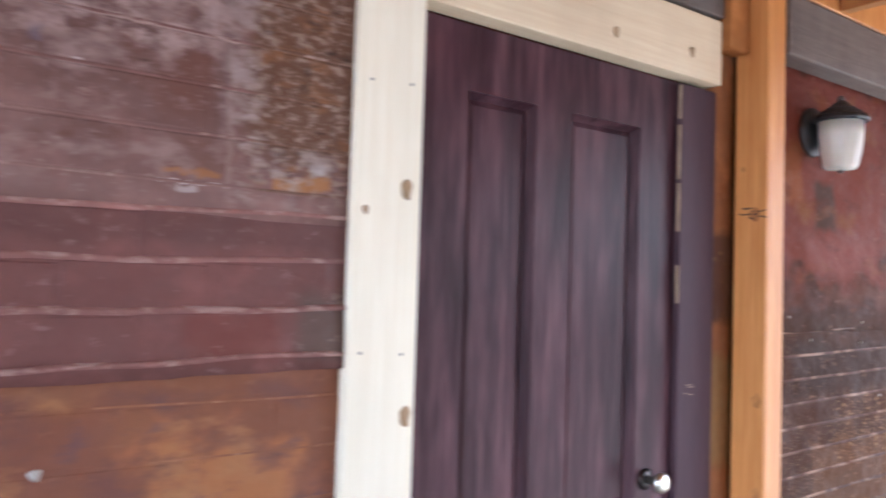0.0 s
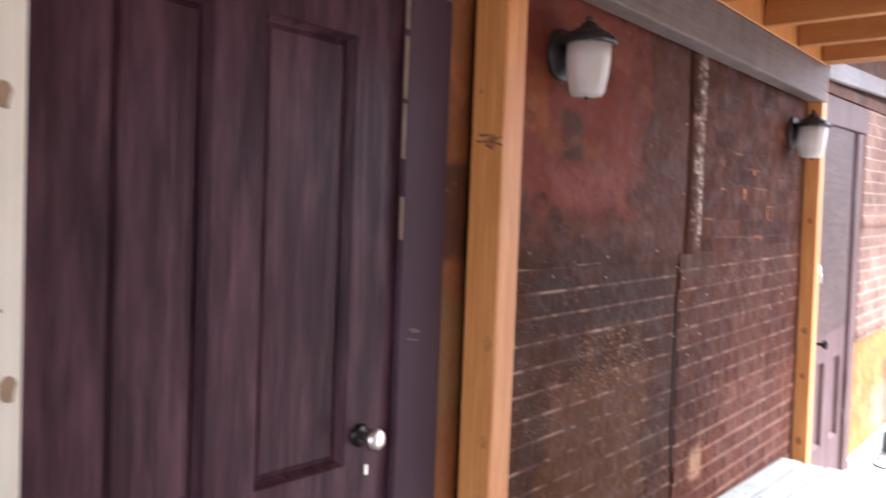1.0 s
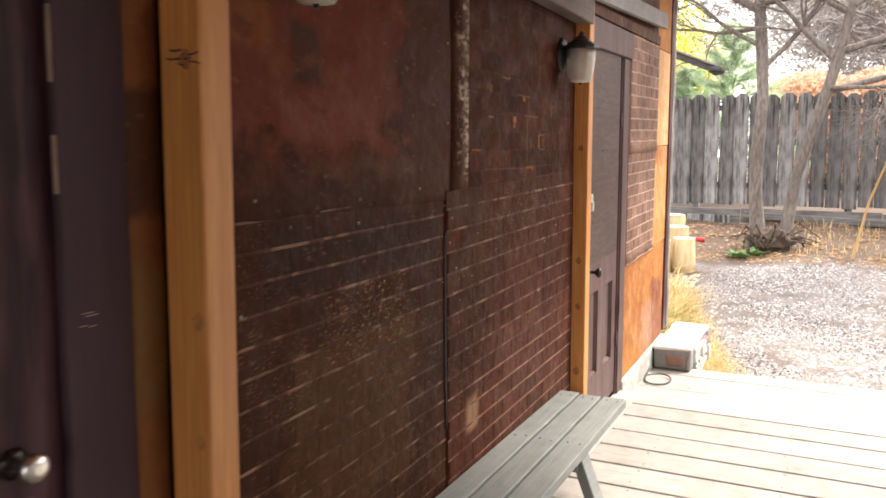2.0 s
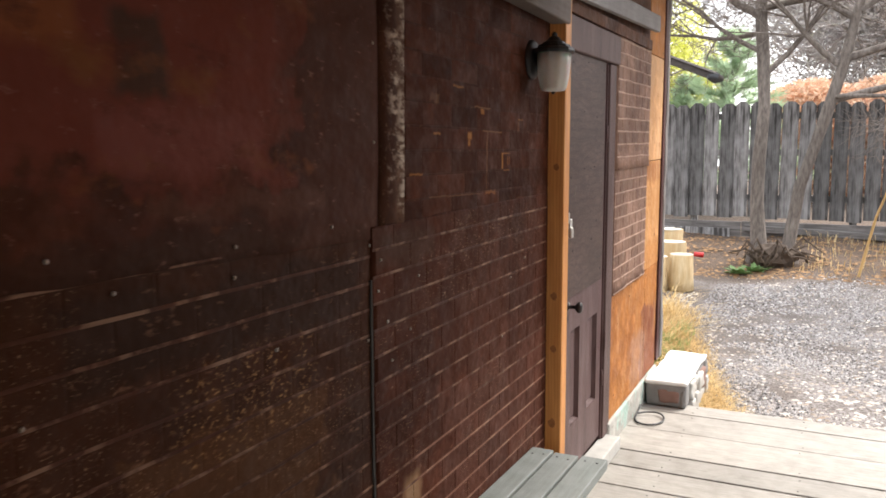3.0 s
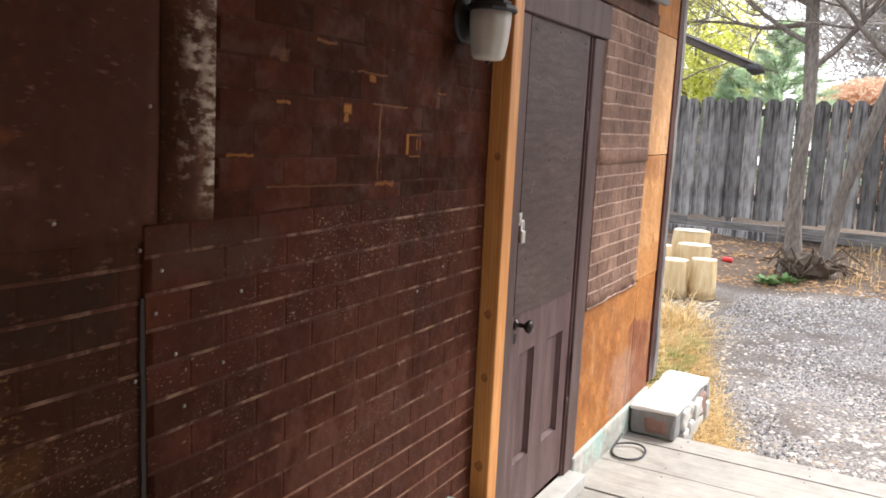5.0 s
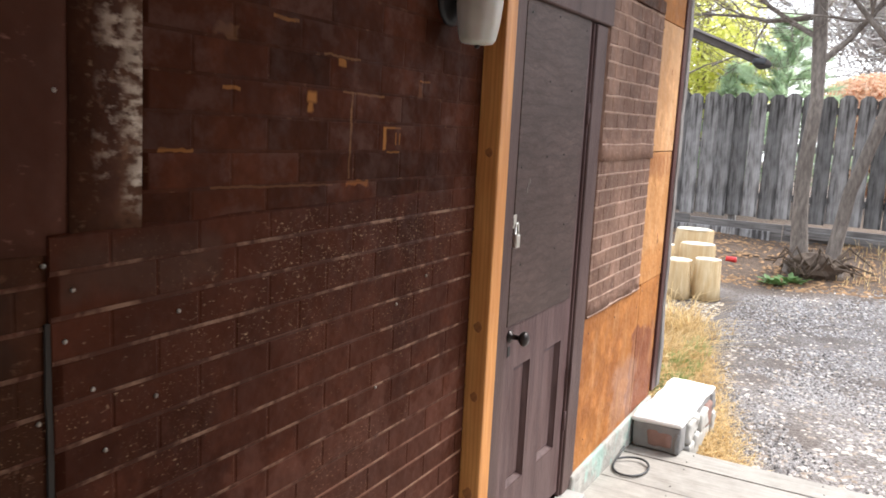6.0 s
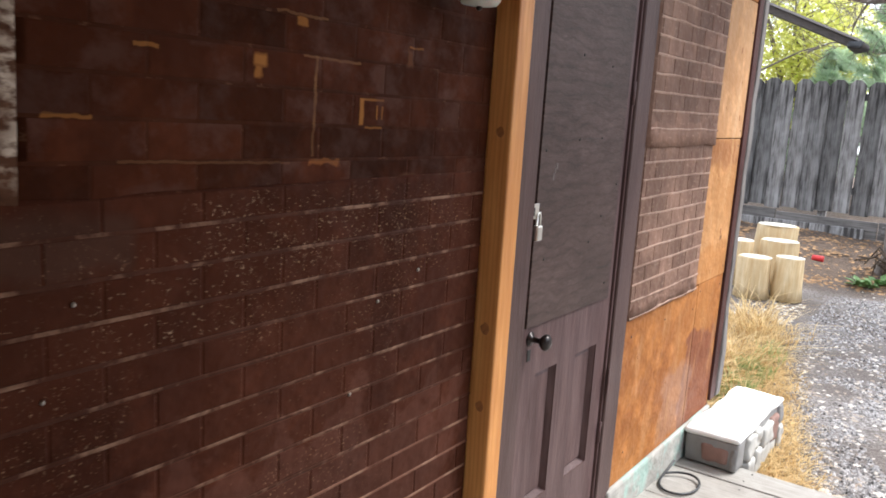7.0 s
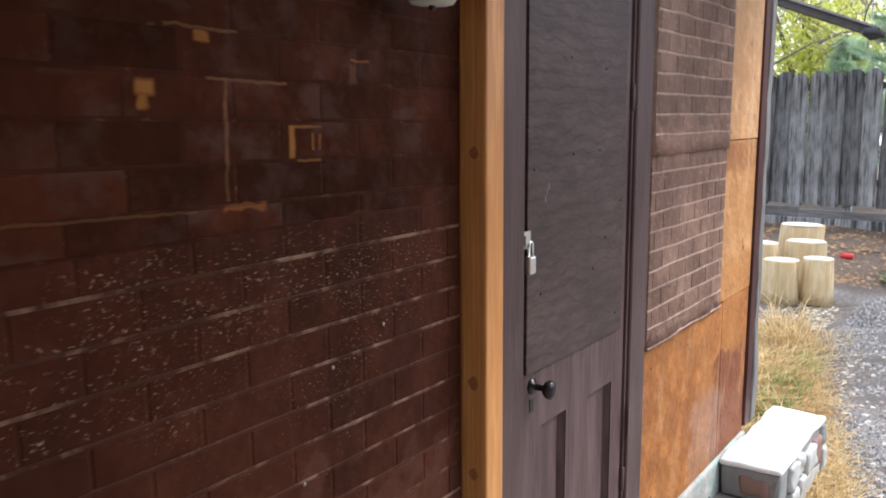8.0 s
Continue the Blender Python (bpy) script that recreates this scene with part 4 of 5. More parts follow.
ob.matrix_basis = Matrix.Translation((6.08, 1.495, 2.215)) @ pose(0, 0, 0, 0, -1.8, 0)
RACKED.append(ob)
tagged(ob, "weathered pale grey fascia board over the grey door", "board")
RACKED.append(panel("frieze_board", (5.23, 1.525, 2.10), (6.95, 1.543, 2.155), M_frieze, "reddish-brown board above the door casing", "board"))

# ---- first door: aubergine panelled door in a pale pine frame ----


def paneled_leaf(parent, x0, x1, z0, z1, front, back, openings, mats, name="leaf"):
    """stiles and rails round sunken panels, one mesh for the frame and one for each panel"""
    bm = bmesh.new()
    xs = sorted({x0, x1, *(o[0] for o in openings), *(o[1] for o in openings)})
    zs = sorted({z0, z1, *(o[2] for o in openings), *(o[3] for o in openings)})

    def is_open(x, z):
        return any(o[0] < x < o[1] and o[2] < z < o[3] for o in openings)

    # full-height columns where nothing is cut, pieces elsewhere
    for a, b in zip(xs, xs[1:]):
        run = None
        for c, d in zip(zs, zs[1:]):
            if is_open((a + b) / 2, (c + d) / 2):
                if run:
                    add_box(bm, (a, front, run[0]), (b, back, run[1]))
                run = None
            else:
                run = (run[0], d) if run else (c, d)
        if run:
            add_box(bm, (a, front, run[0]), (b, back, run[1]))
    bmesh.ops.remove_doubles(bm, verts=bm.verts[:], dist=0.0002)
    leaf = part(name, bm, mats[0], parent)
    for a, b, c, d in openings:
        bm = bmesh.new()
        w = 0.011
        # sloping moulding, then a flat field
        outer = [(a, c), (b, c), (b, d), (a, d)]
        inner = [(a + w, c + w), (b - w, c + w), (b - w, d - w), (a + w, d - w)]
        field = [(a + w + 0.012, c + w + 0.012), (b - w - 0.012, c + w + 0.012), (b - w - 0.012, d - w - 0.012), (a + w + 0.012, d - w - 0.012)]
        r0 = [bm.verts.new((x, front + 0.004, z)) for x, z in outer]
        r1 = [bm.verts.new((x, front + 0.023, z)) for x, z in inner]
        r2 = [bm.verts.new((x, front + 0.0165, z)) for x, z in field]
        for p, q in ((r0, r1), (r1, r2)):
            for i in range(4):
                bm.faces.new((p[i], p[(i + 1) % 4], q[(i + 1) % 4], q[i]))
        bm.faces.new(r2)
        rb = [bm.verts.new((x, back - 0.006, z)) for x, z in outer]
        bm.faces.new(rb[::-1])
        for i in range(4):
            bm.faces.new((rb[i], rb[(i + 1) % 4], r0[(i + 1) % 4], r0[i]))
        bmesh.ops.recalc_face_normals(bm, faces=bm.faces[:])
        part("panel", bm, mats[1], leaf, "sunken panel")
    return leaf


def build_door1():
    th = thing("panel_door", (0, 0, 0), "closed aubergine painted panel door, gloss sheen painted as pale streaks, in the pine frame", "door")
    x0, x1, z0, z1 = DOOR1[0] + 0.004, DOOR1[1] - 0.004, DOOR1[2], DOOR1[3] - 0.002
    f = 1.594
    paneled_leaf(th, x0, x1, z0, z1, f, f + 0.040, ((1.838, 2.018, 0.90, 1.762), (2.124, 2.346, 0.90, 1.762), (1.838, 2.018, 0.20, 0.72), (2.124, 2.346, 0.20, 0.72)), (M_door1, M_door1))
    # the rosette's dark colour stands in for the shadow beside the knob
    part("rosette", lathe([(0.024, f), (0.025, f - 0.004), (0.012, f - 0.008)], 24, "y"), M_bronze, th, "rosette coloured dark as the knob's shadow").location = (2.386, 0, 0.957)
    bm = lathe([(0.010, f - 0.007), (0.009, f - 0.026), (0.016, f - 0.032), (0.0225, f - 0.041), (0.0235, f - 0.050), (0.018, f - 0.057), (0.007, f - 0.059)], 24, "y")
    k = part("door_knob", bm, M_chrome, th, "polished steel round knob")
    k.location = (2.386, 0, 0.957)
    k = part("latch_plate", box((2.402, f - 0.003, 0.870), (2.412, f, 0.892), 0.001), M_chrome, th, "small steel latch plate")
    for z in (1.68, 1.30):
        part("hinge", lathe([(0.006, z - 0.045), (0.006, z + 0.045)], 10, at=(x0 - 0.001, f - 0.004, 0)), M_chrome, th, "worn steel hinge")
    return th


build_door1()
jamb = thing("door_jamb", (0, 0, 0), "aubergine painted jamb board with scratch marks", "door jamb")
part("board", box((DOOR1[1] - 0.020, 1.574, 0.0), (2.612, 1.592, 1.886), 0.004), M_jamb1, jamb)
for z0, z1 in ((1.80, 1.882), (1.655, 1.785), (1.53, 1.645), (1.36, 1.45)):
    part("worn_edge", rough_edges(box((DOOR1[1] - 0.0218, 1.5745, z0), (DOOR1[1] - 0.0195, 1.583, z1), 0.0004), 0.002, 25, (1, 0, 0)), M_wornedge, jamb, "bare pale wood where the paint is rubbed off")
for z, a, b in ((1.166, 2.505, 2.528), (1.161, 2.512, 2.536), (1.146, 2.500, 2.514), (1.143, 2.518, 2.532)):
    part("scratch", box((a, 1.5730, z), (b, 1.5745, z + 0.0016)), M_wornedge, jamb, "pale scratch")

trim = thing("door_trim", (0, 0, 0), "new pale pine board beside the aubergine door", "door trim")
part("board", box((1.560, 1.548, 0.0), (1.699, 1.602, 2.25), 0.003, 2), M_pine, trim)
for x, z, r in ((1.585, 1.508, 0.008), (1.667, 1.549, 0.015), (1.679, 1.157, 0.015), (1.672, 1.93, 0.014), (1.585, 1.96, 0.01)):
    add_knot(trim, (x, 1.5472, z), "y", r * 0.85, 1.35, M_knot_pale)
for x, z in ((1.585, 1.268), (1.668, 1.264), (1.59, 1.73), (1.672, 1.735), (1.588, 0.98), (1.67, 0.975)):
    part("nail", lathe([(0.0032, 0.0004), (0.0028, -0.0008), (0.001, -0.0010)], 7, "y"), M_greyboard, trim, "small nail head").location = (x, 1.548, z)
trim = thing("door_header", (0, 0, 0), "new pale pine header board over the aubergine door", "door trim")
part("board", box((1.702, 1.550, 1.896), (2.596, 1.602, 2.055), 0.003, 2), M_pine_h, trim)
for x, z, r in ((2.205, 1.945, 0.013), (2.475, 1.955, 0.013), (1.95, 1.99, 0.006)):
    add_knot(trim, (x, 1.5492, z), "y", r * 0.85, 1.2, M_knot_pale)

# ---- second door: grey, patched with a plywood sheet above ----


def build_door2():
    th = thing("plank_door", (0, 0, 0), "closed grey-brown old door patched with a painted plywood sheet", "door")
    x0, x1, z0, z1 = DOOR2[0] + 0.004, DOOR2[1] - 0.004, DOOR2[2] + 0.006, DOOR2[3] - 0.004
    f = 1.560
    paneled_leaf(th, x0, x1, z0, z1, f, f + 0.040, ((5.526, 5.670, 0.298, 0.737), (5.803, 5.970, 0.298, 0.737)), (M_door2_low, M_door2_low))
    bm = box((5.430, f - 0.010, 0.900), (6.005, f - 0.001, z1 - 0.01), 0.001)
    sheet_part = part("plywood_sheet", rough_edges(bm, 0.002, 12, (0, 0, 1)), M_plate, th, "painted plywood sheet with swirling grain")
    for x, z in ((5.47, 1.90), (5.70, 1.915), (5.97, 1.90), (5.46, 1.42), (5.67, 1.45), (5.83, 1.455), (5.98, 1.30), (5.5, 1.10), (5.8, 1.12), (5.96, 0.96), (5.65, 1.70), (5.86, 1.68), (5.88, 1.20)):
        bm = lathe([(0.004, f - 0.010), (0.0035, f - 0.0115), (0.001, f - 0.012)], 8, "y")
        part("screw", bm, M_screw, sheet_part, "dark screw head").location = (x, 0, z)
    for x, z, ln, tall, mat in ((5.69, 1.452, 0.15, 0.0015, M_screw), (5.72, 1.444, 0.09, 0.001, M_screw), (5.90, 1.02, 0.08, 0.002, M_screw)):
        part("scratch", box((x, f - 0.0108, z), (x + ln, f - 0.0098, z + tall)), mat, sheet_part, "dark scratch along the grain")
    for x, z in ((5.512, 1.335), (5.522, 1.352), (5.531, 1.366)):
        part("scuff", rough_edges(box((x, f - 0.0108, z), (x + 0.008, f - 0.0098, z + 0.016)), 0.004, 40, (1, 0, 1)), M_scuff, sheet_part, "pale scuff")
    bm = lathe([(0.022, f), (0.021, f - 0.004), (0.009, f - 0.008), (0.008, f - 0.034), (0.018, f - 0.040), (0.025, f - 0.050), (0.025, f - 0.058), (0.016, f - 0.066), (0.006, f - 0.067)], 20, "y")
    part("door_knob", bm, M_bronze, th, "dark bronze round knob").location = (5.475, 0, 0.860)
    part("keyhole_plate", box((5.464, f - 0.002, 0.790), (5.484, f, 0.826), 0.0008), M_screw, th, "dark keyhole plate")
    # hasp and staple
    hasp = part("hasp", box((5.372, f - 0.016, 1.228), (5.436, f - 0.0125, 1.272), 0.001), M_chrome, th, "bright steel hasp")
    part("slot", box((5.398, f - 0.0175, 1.238), (5.410, f - 0.0158, 1.262), 0.0005), M_screw, hasp, "dark slot in the hasp")
    part("padlock_body", box((5.402, f - 0.036, 1.168), (5.430, f - 0.018, 1.212), 0.004, 2), M_chrome, hasp, "small steel padlock")
    bm = bmesh.new()
    tube(bm, [(5.407, f - 0.027, 1.211), (5.407, f - 0.027, 1.238), (5.412, f - 0.027, 1.247), (5.421, f - 0.027, 1.247), (5.426, f - 0.027, 1.238), (5.426, f - 0.027, 1.211)], [0.0034] * 6, 7)
    part("shackle", bm, M_chrome, hasp)
    return th


racked(build_door2(), 5.6, 1.1)
casing = thing("door_casing", (0, 0, 0), "grey-brown painted wooden door casing with flat boards", "door casing")
part("side_board", box((5.226, 1.535, 0.074), (DOOR2[0] - 0.002, 1.62, 1.953), 0.004), M_trim2, casing)
part("side_board", box((6.068, 1.542, 0.074), (6.190, 1.60, 1.953), 0.004), M_trim2, casing)
part("stop", box((DOOR2[1] + 0.001, 1.552, 0.074), (6.066, 1.62, 1.953), 0.001), M_door2_low, casing)
part("head_board", box((5.226, 1.530, 1.957), (6.215, 1.60, 2.095), 0.004), M_trim2, casing)
for z in (0.40, 1.62):
    part("hinge", lathe([(0.006, z - 0.04), (0.006, z + 0.04)], 10, at=(DOOR2[1] + 0.003, 1.552, 0)), M_door2_low, casing)
part("hinge_leaf", box((6.062, 1.5385, 0.545), (6.076, 1.543, 0.640), 0.001), M_door2_low, casing, "painted hinge leaf")
RACKED.append(casing)
for ob in RACKED:
    racked(ob, 6.1, 1.1)

# ---- lanterns ----


def build_lantern(x):
    th = thing("wall_lantern", (x, W - 0.002, 1.836), "black outdoor wall lantern with frosted white glass", "wall lamp", "porch lanterns")
    bm = lathe([(0.076, 0.0), (0.076, -0.008), (0.066, -0.018), (0.03, -0.024), (0.012, -0.026)], 28, "y")
    part("back_plate", bm, M_black, th)
    bm = bmesh.new()
    tube(bm, [(0, -0.020, -0.01), (0, -0.045, 0.0), (0, -0.065, 0.018), (0, -0.082, 0.034)], [0.019, 0.017, 0.015, 0.014], 10)
    part("arm", bm, M_black, th)
    c = -0.092
    cap = [(0.078, 0.020), (0.082, 0.026), (0.079, 0.036), (0.066, 0.042), (0.063, 0.050), (0.047, 0.053), (0.045, 0.060), (0.030, 0.068), (0.020, 0.080), (0.010, 0.086), (0.012, 0.092), (0.006, 0.100), (0.001, 0.102)]
    part("cap", lathe(cap, 12, at=(0, c, 0), smooth=False), M_black, th)
    prof = [(0.064, 0.021), (0.063, -0.02), (0.058, -0.07), (0.050, -0.112), (0.043, -0.122), (0.010, -0.126)]
    bm = lathe(prof, 40, at=(0, c, 0))
    for v in bm.verts:
        a = math.atan2(v.co.y - c, v.co.x)
        k = 1 + 0.02 * math.cos(10 * a)
        v.co.x *= k
        v.co.y = c + (v.co.y - c) * k
    part("glass", bm, M_glass, th, "frosted ribbed glass shade")
    part("finial", lathe([(0.007, -0.126), (0.008, -0.131), (0.003, -0.136)], 12, at=(0, c, 0)), M_bronze, th)
    return th


lantern = build_lantern(3.008)
lantern.scale = (0.88, 0.88, 0.88)
second = copy_thing(lantern, pose(4.906, W - 0.002, 1.840))
second.scale = (0.91, 0.91, 0.91)

# ---- bench ----


def build_bench():
    th = thing("bench", (0, 0, 0), "grey-green weathered plank bench on splayed legs along the wall", "bench")
    for y0, y1, dx in ((1.245, 1.342, 0.0), (1.352, 1.443, -0.012), (1.453, 1.538, 0.006)):
        part("plank", rough_edges(box((2.75, y0, 0.352), (4.99 + dx, y1, 0.390), 0.004, 2), 0.0015, 5), M_bench, th)
    for x in (4.36, 4.93):
        for y in (1.27, 1.315, 1.375, 1.42, 1.475, 1.515):
            part("screw", lathe([(0.0045, -0.002), (0.004, 0.0006), (0.001, 0.0009)], 8), M_screw, th, "dark screw head").location = (x + 0.008 * math.sin(40 * y), y, 0.3905)
    for x in (3.35, 4.36):
        part("crosspiece", box((x - 0.02, 1.27, 0.290), (x + 0.02, 1.52, 0.350), 0.003), M_bench, th)
        for s in (1, -1):
            bm = box((-0.045, -0.019, 0.0), (0.045, 0.019, 0.37), 0.003)
            leg = part("leg", bm, M_bench, th)
            yf = 1.39 - s * 0.235 if s > 0 else 1.39 + 0.125
            yt = 1.39 - s * 0.105 if s > 0 else 1.39 + 0.09
            ang = math.atan2(yt - yf, 0.345)
            leg.matrix_local = Matrix.Translation((x + 0.04, yf, 0.006)) @ Matrix.Rotation(-ang, 4, "X") @ Matrix.Diagonal((1, 1, 0.345 / math.cos(ang) / 0.37, 1))
    return th


build_bench()

# ---- stone step, cable ----


def build_step():
    th = thing("stone_step", (0, 0, 0), "mortared stone block with a white concrete top by the corner", "stone step")
    def lump(lo, hi, cuts, amount, scale):
        bm = box(lo, hi, 0.012, 2)
        bmesh.ops.subdivide_edges(bm, edges=[e for e in bm.edges if e.calc_length() > 0.06], cuts=cuts, use_grid_fill=True)
        for f in bm.faces:
            f.smooth = True
        return rough_edges(bm, amount, scale)

    part("core", lump((7.182, 1.285, -0.13), (7.90, 1.515, 0.140), 4, 0.010, 8), M_stone_grey, th, "grey mortar body")
    part("front", lump((7.052, 1.278, 0.004), (7.178, 1.518, 0.140), 3, 0.007, 9), M_stone_grey, th, "grey mortar face")
    part("top", lump((7.048, 1.274, 0.138), (7.905, 1.528, 0.165), 6, 0.013, 9), M_cap, th, "pale worn concrete cap")
    stones = [((7.044, 1.315, 0.030), (7.08, 1.440, 0.105), M_stone_red), ((7.042, 1.282, 0.012), (7.08, 1.308, 0.12), M_stone_grey)]
    r2 = random.Random(3)
    x = 7.20
    while x < 7.86:
        w = r2.uniform(0.11, 0.21)
        z = -0.11
        while z < 0.10:
            h = r2.uniform(0.08, 0.15)
            stones.append(((x, 1.250 + r2.uniform(0, 0.018), z), (min(x + w, 7.90), 1.30, min(z + h, 0.146)), r2.choice((M_stone_grey, M_concrete, M_stone_red, M_stone_grey, M_concrete))))
            z += h + 0.004
        x += w + 0.004
    for lo, hi, m in stones:
        if min(b - a for a, b in zip(lo, hi)) > 0.015:
            part("stone", lump(lo, hi, 3, 0.012, 26), m, th)


build_step()


def build_cable():
    cu = bpy.data.curves.new("cable", "CURVE")
    cu.dimensions, cu.bevel_depth, cu.bevel_resolution = "3D", 0.0055, 2
    sp = cu.splines.new("NURBS")
    pts = [(6.93, 1.50, 0.03), (6.86, 1.50, 0.008), (6.72, 1.50, 0.008), (6.63, 1.44, 0.008), (6.63, 1.34, 0.009), (6.72, 1.28, 0.010), (6.83, 1.30, 0.014), (6.87, 1.37, 0.02), (6.84, 1.45, 0.018), (6.80, 1.485, 0.016)]
    pts = [(x, 1.522 - (1.50 - y) * 0.8, z) for x, y, z in pts]
    sp.points.add(len(pts) - 1)
    for p, c in zip(sp.points, pts):
        p.co = (*c, 1)
    sp.use_endpoint_u, sp.order_u = True, 4
    me = bpy.data.meshes.new_from_object(new("curve_temp", cu).evaluated_get(bpy.context.evaluated_depsgraph_get()))
    bpy.data.objects.remove(bpy.data.objects["curve_temp"])
    me.materials.clear()
    me.materials.append(M_black)
    tagged(new("cable", me), "loop of black cable lying on the deck", "cable")


build_cable()

# ---- yard: fence, trees, stumps ----


def build_fence():
    th = thing("fence", (15.0, 0, 0), "tall weathered grey wooden fence of dog-eared boards", "fence")
    r2 = random.Random(11)
    y, k = -5.2, 0
    meshes = []
    for w, lean in ((0.205, 0.006), (0.22, -0.005), (0.212, 0.0), (0.198, 0.008)):
        bm = bmesh.new()
        e = 0.062
        pts = [(-w / 2, 0), (w / 2, 0), (w / 2 + lean, 1.70 - e), (w / 2 - e + lean, 1.70), (-w / 2 + e + lean, 1.70), (-w / 2 + lean, 1.70 - e)]
        a = [bm.verts.new((-0.010, p, q)) for p, q in pts]
        b = [bm.verts.new((0.010, p, q)) for p, q in pts]
        bm.faces.new(a)
        bm.faces.new(b[::-1])
        for i in range(6):
            bm.faces.new((a[i], a[(i + 1) % 6], b[(i + 1) % 6], b[i]))
        bmesh.ops.recalc_face_normals(bm, faces=bm.faces[:])
        meshes.append(mesh_of(bm, "fence_board", M_fence))
    while y < 6.0:
        me = meshes[r2.randrange(4)]
        ob = hold(th, me, "board", ((0.011 if k % 2 else -0.011) + r2.uniform(-0.002, 0.002), y, 0.69 + r2.uniform(-0.02, 0.02) ))
        ob.rotation_euler = (r2.uniform(-0.012, 0.012), 0, r2.uniform(-0.03, 0.03))
        y += 0.2155 + (r2.uniform(0.006, 0.016) if r2.random() < 0.16 else r2.uniform(-0.004, 0.002))
        k += 1
    for z in (0.95, 1.62, 2.15):
        part("rail", box((0.022, -5.3, z), (0.06, 6.1, z + 0.09), 0.003), M_fence, th)
    for yy in (-4.6, -2.2, 0.2, 2.4, 4.8):
        part("fence_post", box((0.062, yy, 0.3), (0.16, yy + 0.1, 2.35), 0.004), M_fence, th)
    for yy, dz, ln in ((-5.2, 0.50, 2.64), (-2.55, 0.49, 2.34), (-0.2, 0.51, 1.94), (1.75, 0.50, 1.24), (3.0, 0.53, 2.6)):
        bm = box((-0.07, yy, dz - 0.10), (-0.032, yy + ln, dz + 0.13), 0.004)
        for v in bm.verts:
            v.co.z += 0.012 * noise.noise(Vector((yy, v.co.y, v.co.z)))
        part("kickboard", bm, M_fence_low, th, "low horizontal weathered plank")
    part("kickboard", box((-0.12, 1.9, 0.40), (-0.075, 4.8, 0.53), 0.004), M_fence, th)
    bm = box((-0.16, -1.4, 0.40), (-0.06, 1.7, 0.50), 0.012, 2)
    for v in bm.verts:
        v.co.z += 0.03 * (v.co.y + 1.4)
    part("fallen_rail", rough_edges(bm, 0.008, 5), M_fence_low, th, "grey rail lying along the foot of the fence")


build_fence()


def grow(bm_limb, bm_twig, r2, at, d, length, radius, depth, up=0.15, spread=0.7):
    pts, rad = [Vector(at)], [radius]
    d = Vector(d).normalized()
    steps = 5
    for i in range(steps):
        d = (d + Vector((r2.uniform(-1, 1), r2.uniform(-1, 1), r2.uniform(-1, 1))) * 0.16 + Vector((0, 0, up * 0.2))).normalized()
        pts.append(pts[-1] + d * length / steps)
        rad.append(radius * (1 - 0.65 * (i + 1) / steps))
    tube(bm_limb if radius > 0.012 else bm_twig, pts, rad, 8 if radius > 0.05 else (5 if radius > 0.012 else 3))
    if depth <= 0:
        return
    for i in range(2, steps + 1):
        for _ in range(2 if depth > 1 else 3):
            u = d.orthogonal().normalized()
            u.rotate(Matrix.Rotation(r2.uniform(0, 6.28), 3, d))
            nd = (d * (1 - spread * 0.5) + u * spread).normalized()
            grow(bm_limb, bm_twig, r2, pts[i], nd, length * r2.uniform(0.45, 0.72), max(rad[i] * 0.55, 0.004), depth - 1, up, spread)


def build_tree(base, stations, limbs, label, seed, depth=3):
    th = thing("bare_tree", base, label, "tree", "bare trees")
    r2 = random.Random(seed)
    limb, twig = bmesh.new(), bmesh.new()
    pts = [Vector(p) - Vector(base) for p, _ in stations]
    tube(limb, pts, [r * (1.0 if i < 1 else 0.80) for i, (_, r) in enumerate(stations)], 14)
    rough_edges(limb, 0.022, 5)
    for at, d, ln, r in limbs:
        grow(limb, twig, r2, Vector(at) - Vector(base), d, ln, r, depth)
    part("trunk", limb, M_bark, th)
    part("crown", twig, M_twig, th, "tangle of bare grey twigs")
    return th


build_tree((13.0, 1.32, 0.25), [((13.0, 1.32, 0.25), 0.19), ((13.0, 1.35, 0.50), 0.13), ((13.0, 1.39, 1.0), 0.097), ((13.0, 1.40, 1.52), 0.09), ((13.0, 1.36, 2.2), 0.095), ((13.0, 1.40, 2.8), 0.092), ((13.05, 1.45, 3.4), 0.085), ((13.1, 1.4, 4.4), 0.06)],
           [((13.0, 1.40, 2.85), (0.1, 0.9, 0.45), 1.7, 0.035), ((13.0, 1.36, 2.6), (0.2, -0.8, 0.7), 1.7, 0.04), ((13.05, 1.45, 3.3), (-0.3, 0.8, 0.3), 1.8, 0.05), ((13.05, 1.45, 3.4), (0.1, -0.9, 0.3), 1.8, 0.05),
            ((13.1, 1.42, 3.9), (0.3, 0.5, 0.5), 1.7, 0.045), ((13.1, 1.42, 4.0), (-0.3, -0.6, 0.4), 1.7, 0.045), ((13.05, 1.43, 3.1), (0.4, 0.9, -0.1), 1.5, 0.035)],
           "grey-barked bare tree with dense leafless twigs", 5)
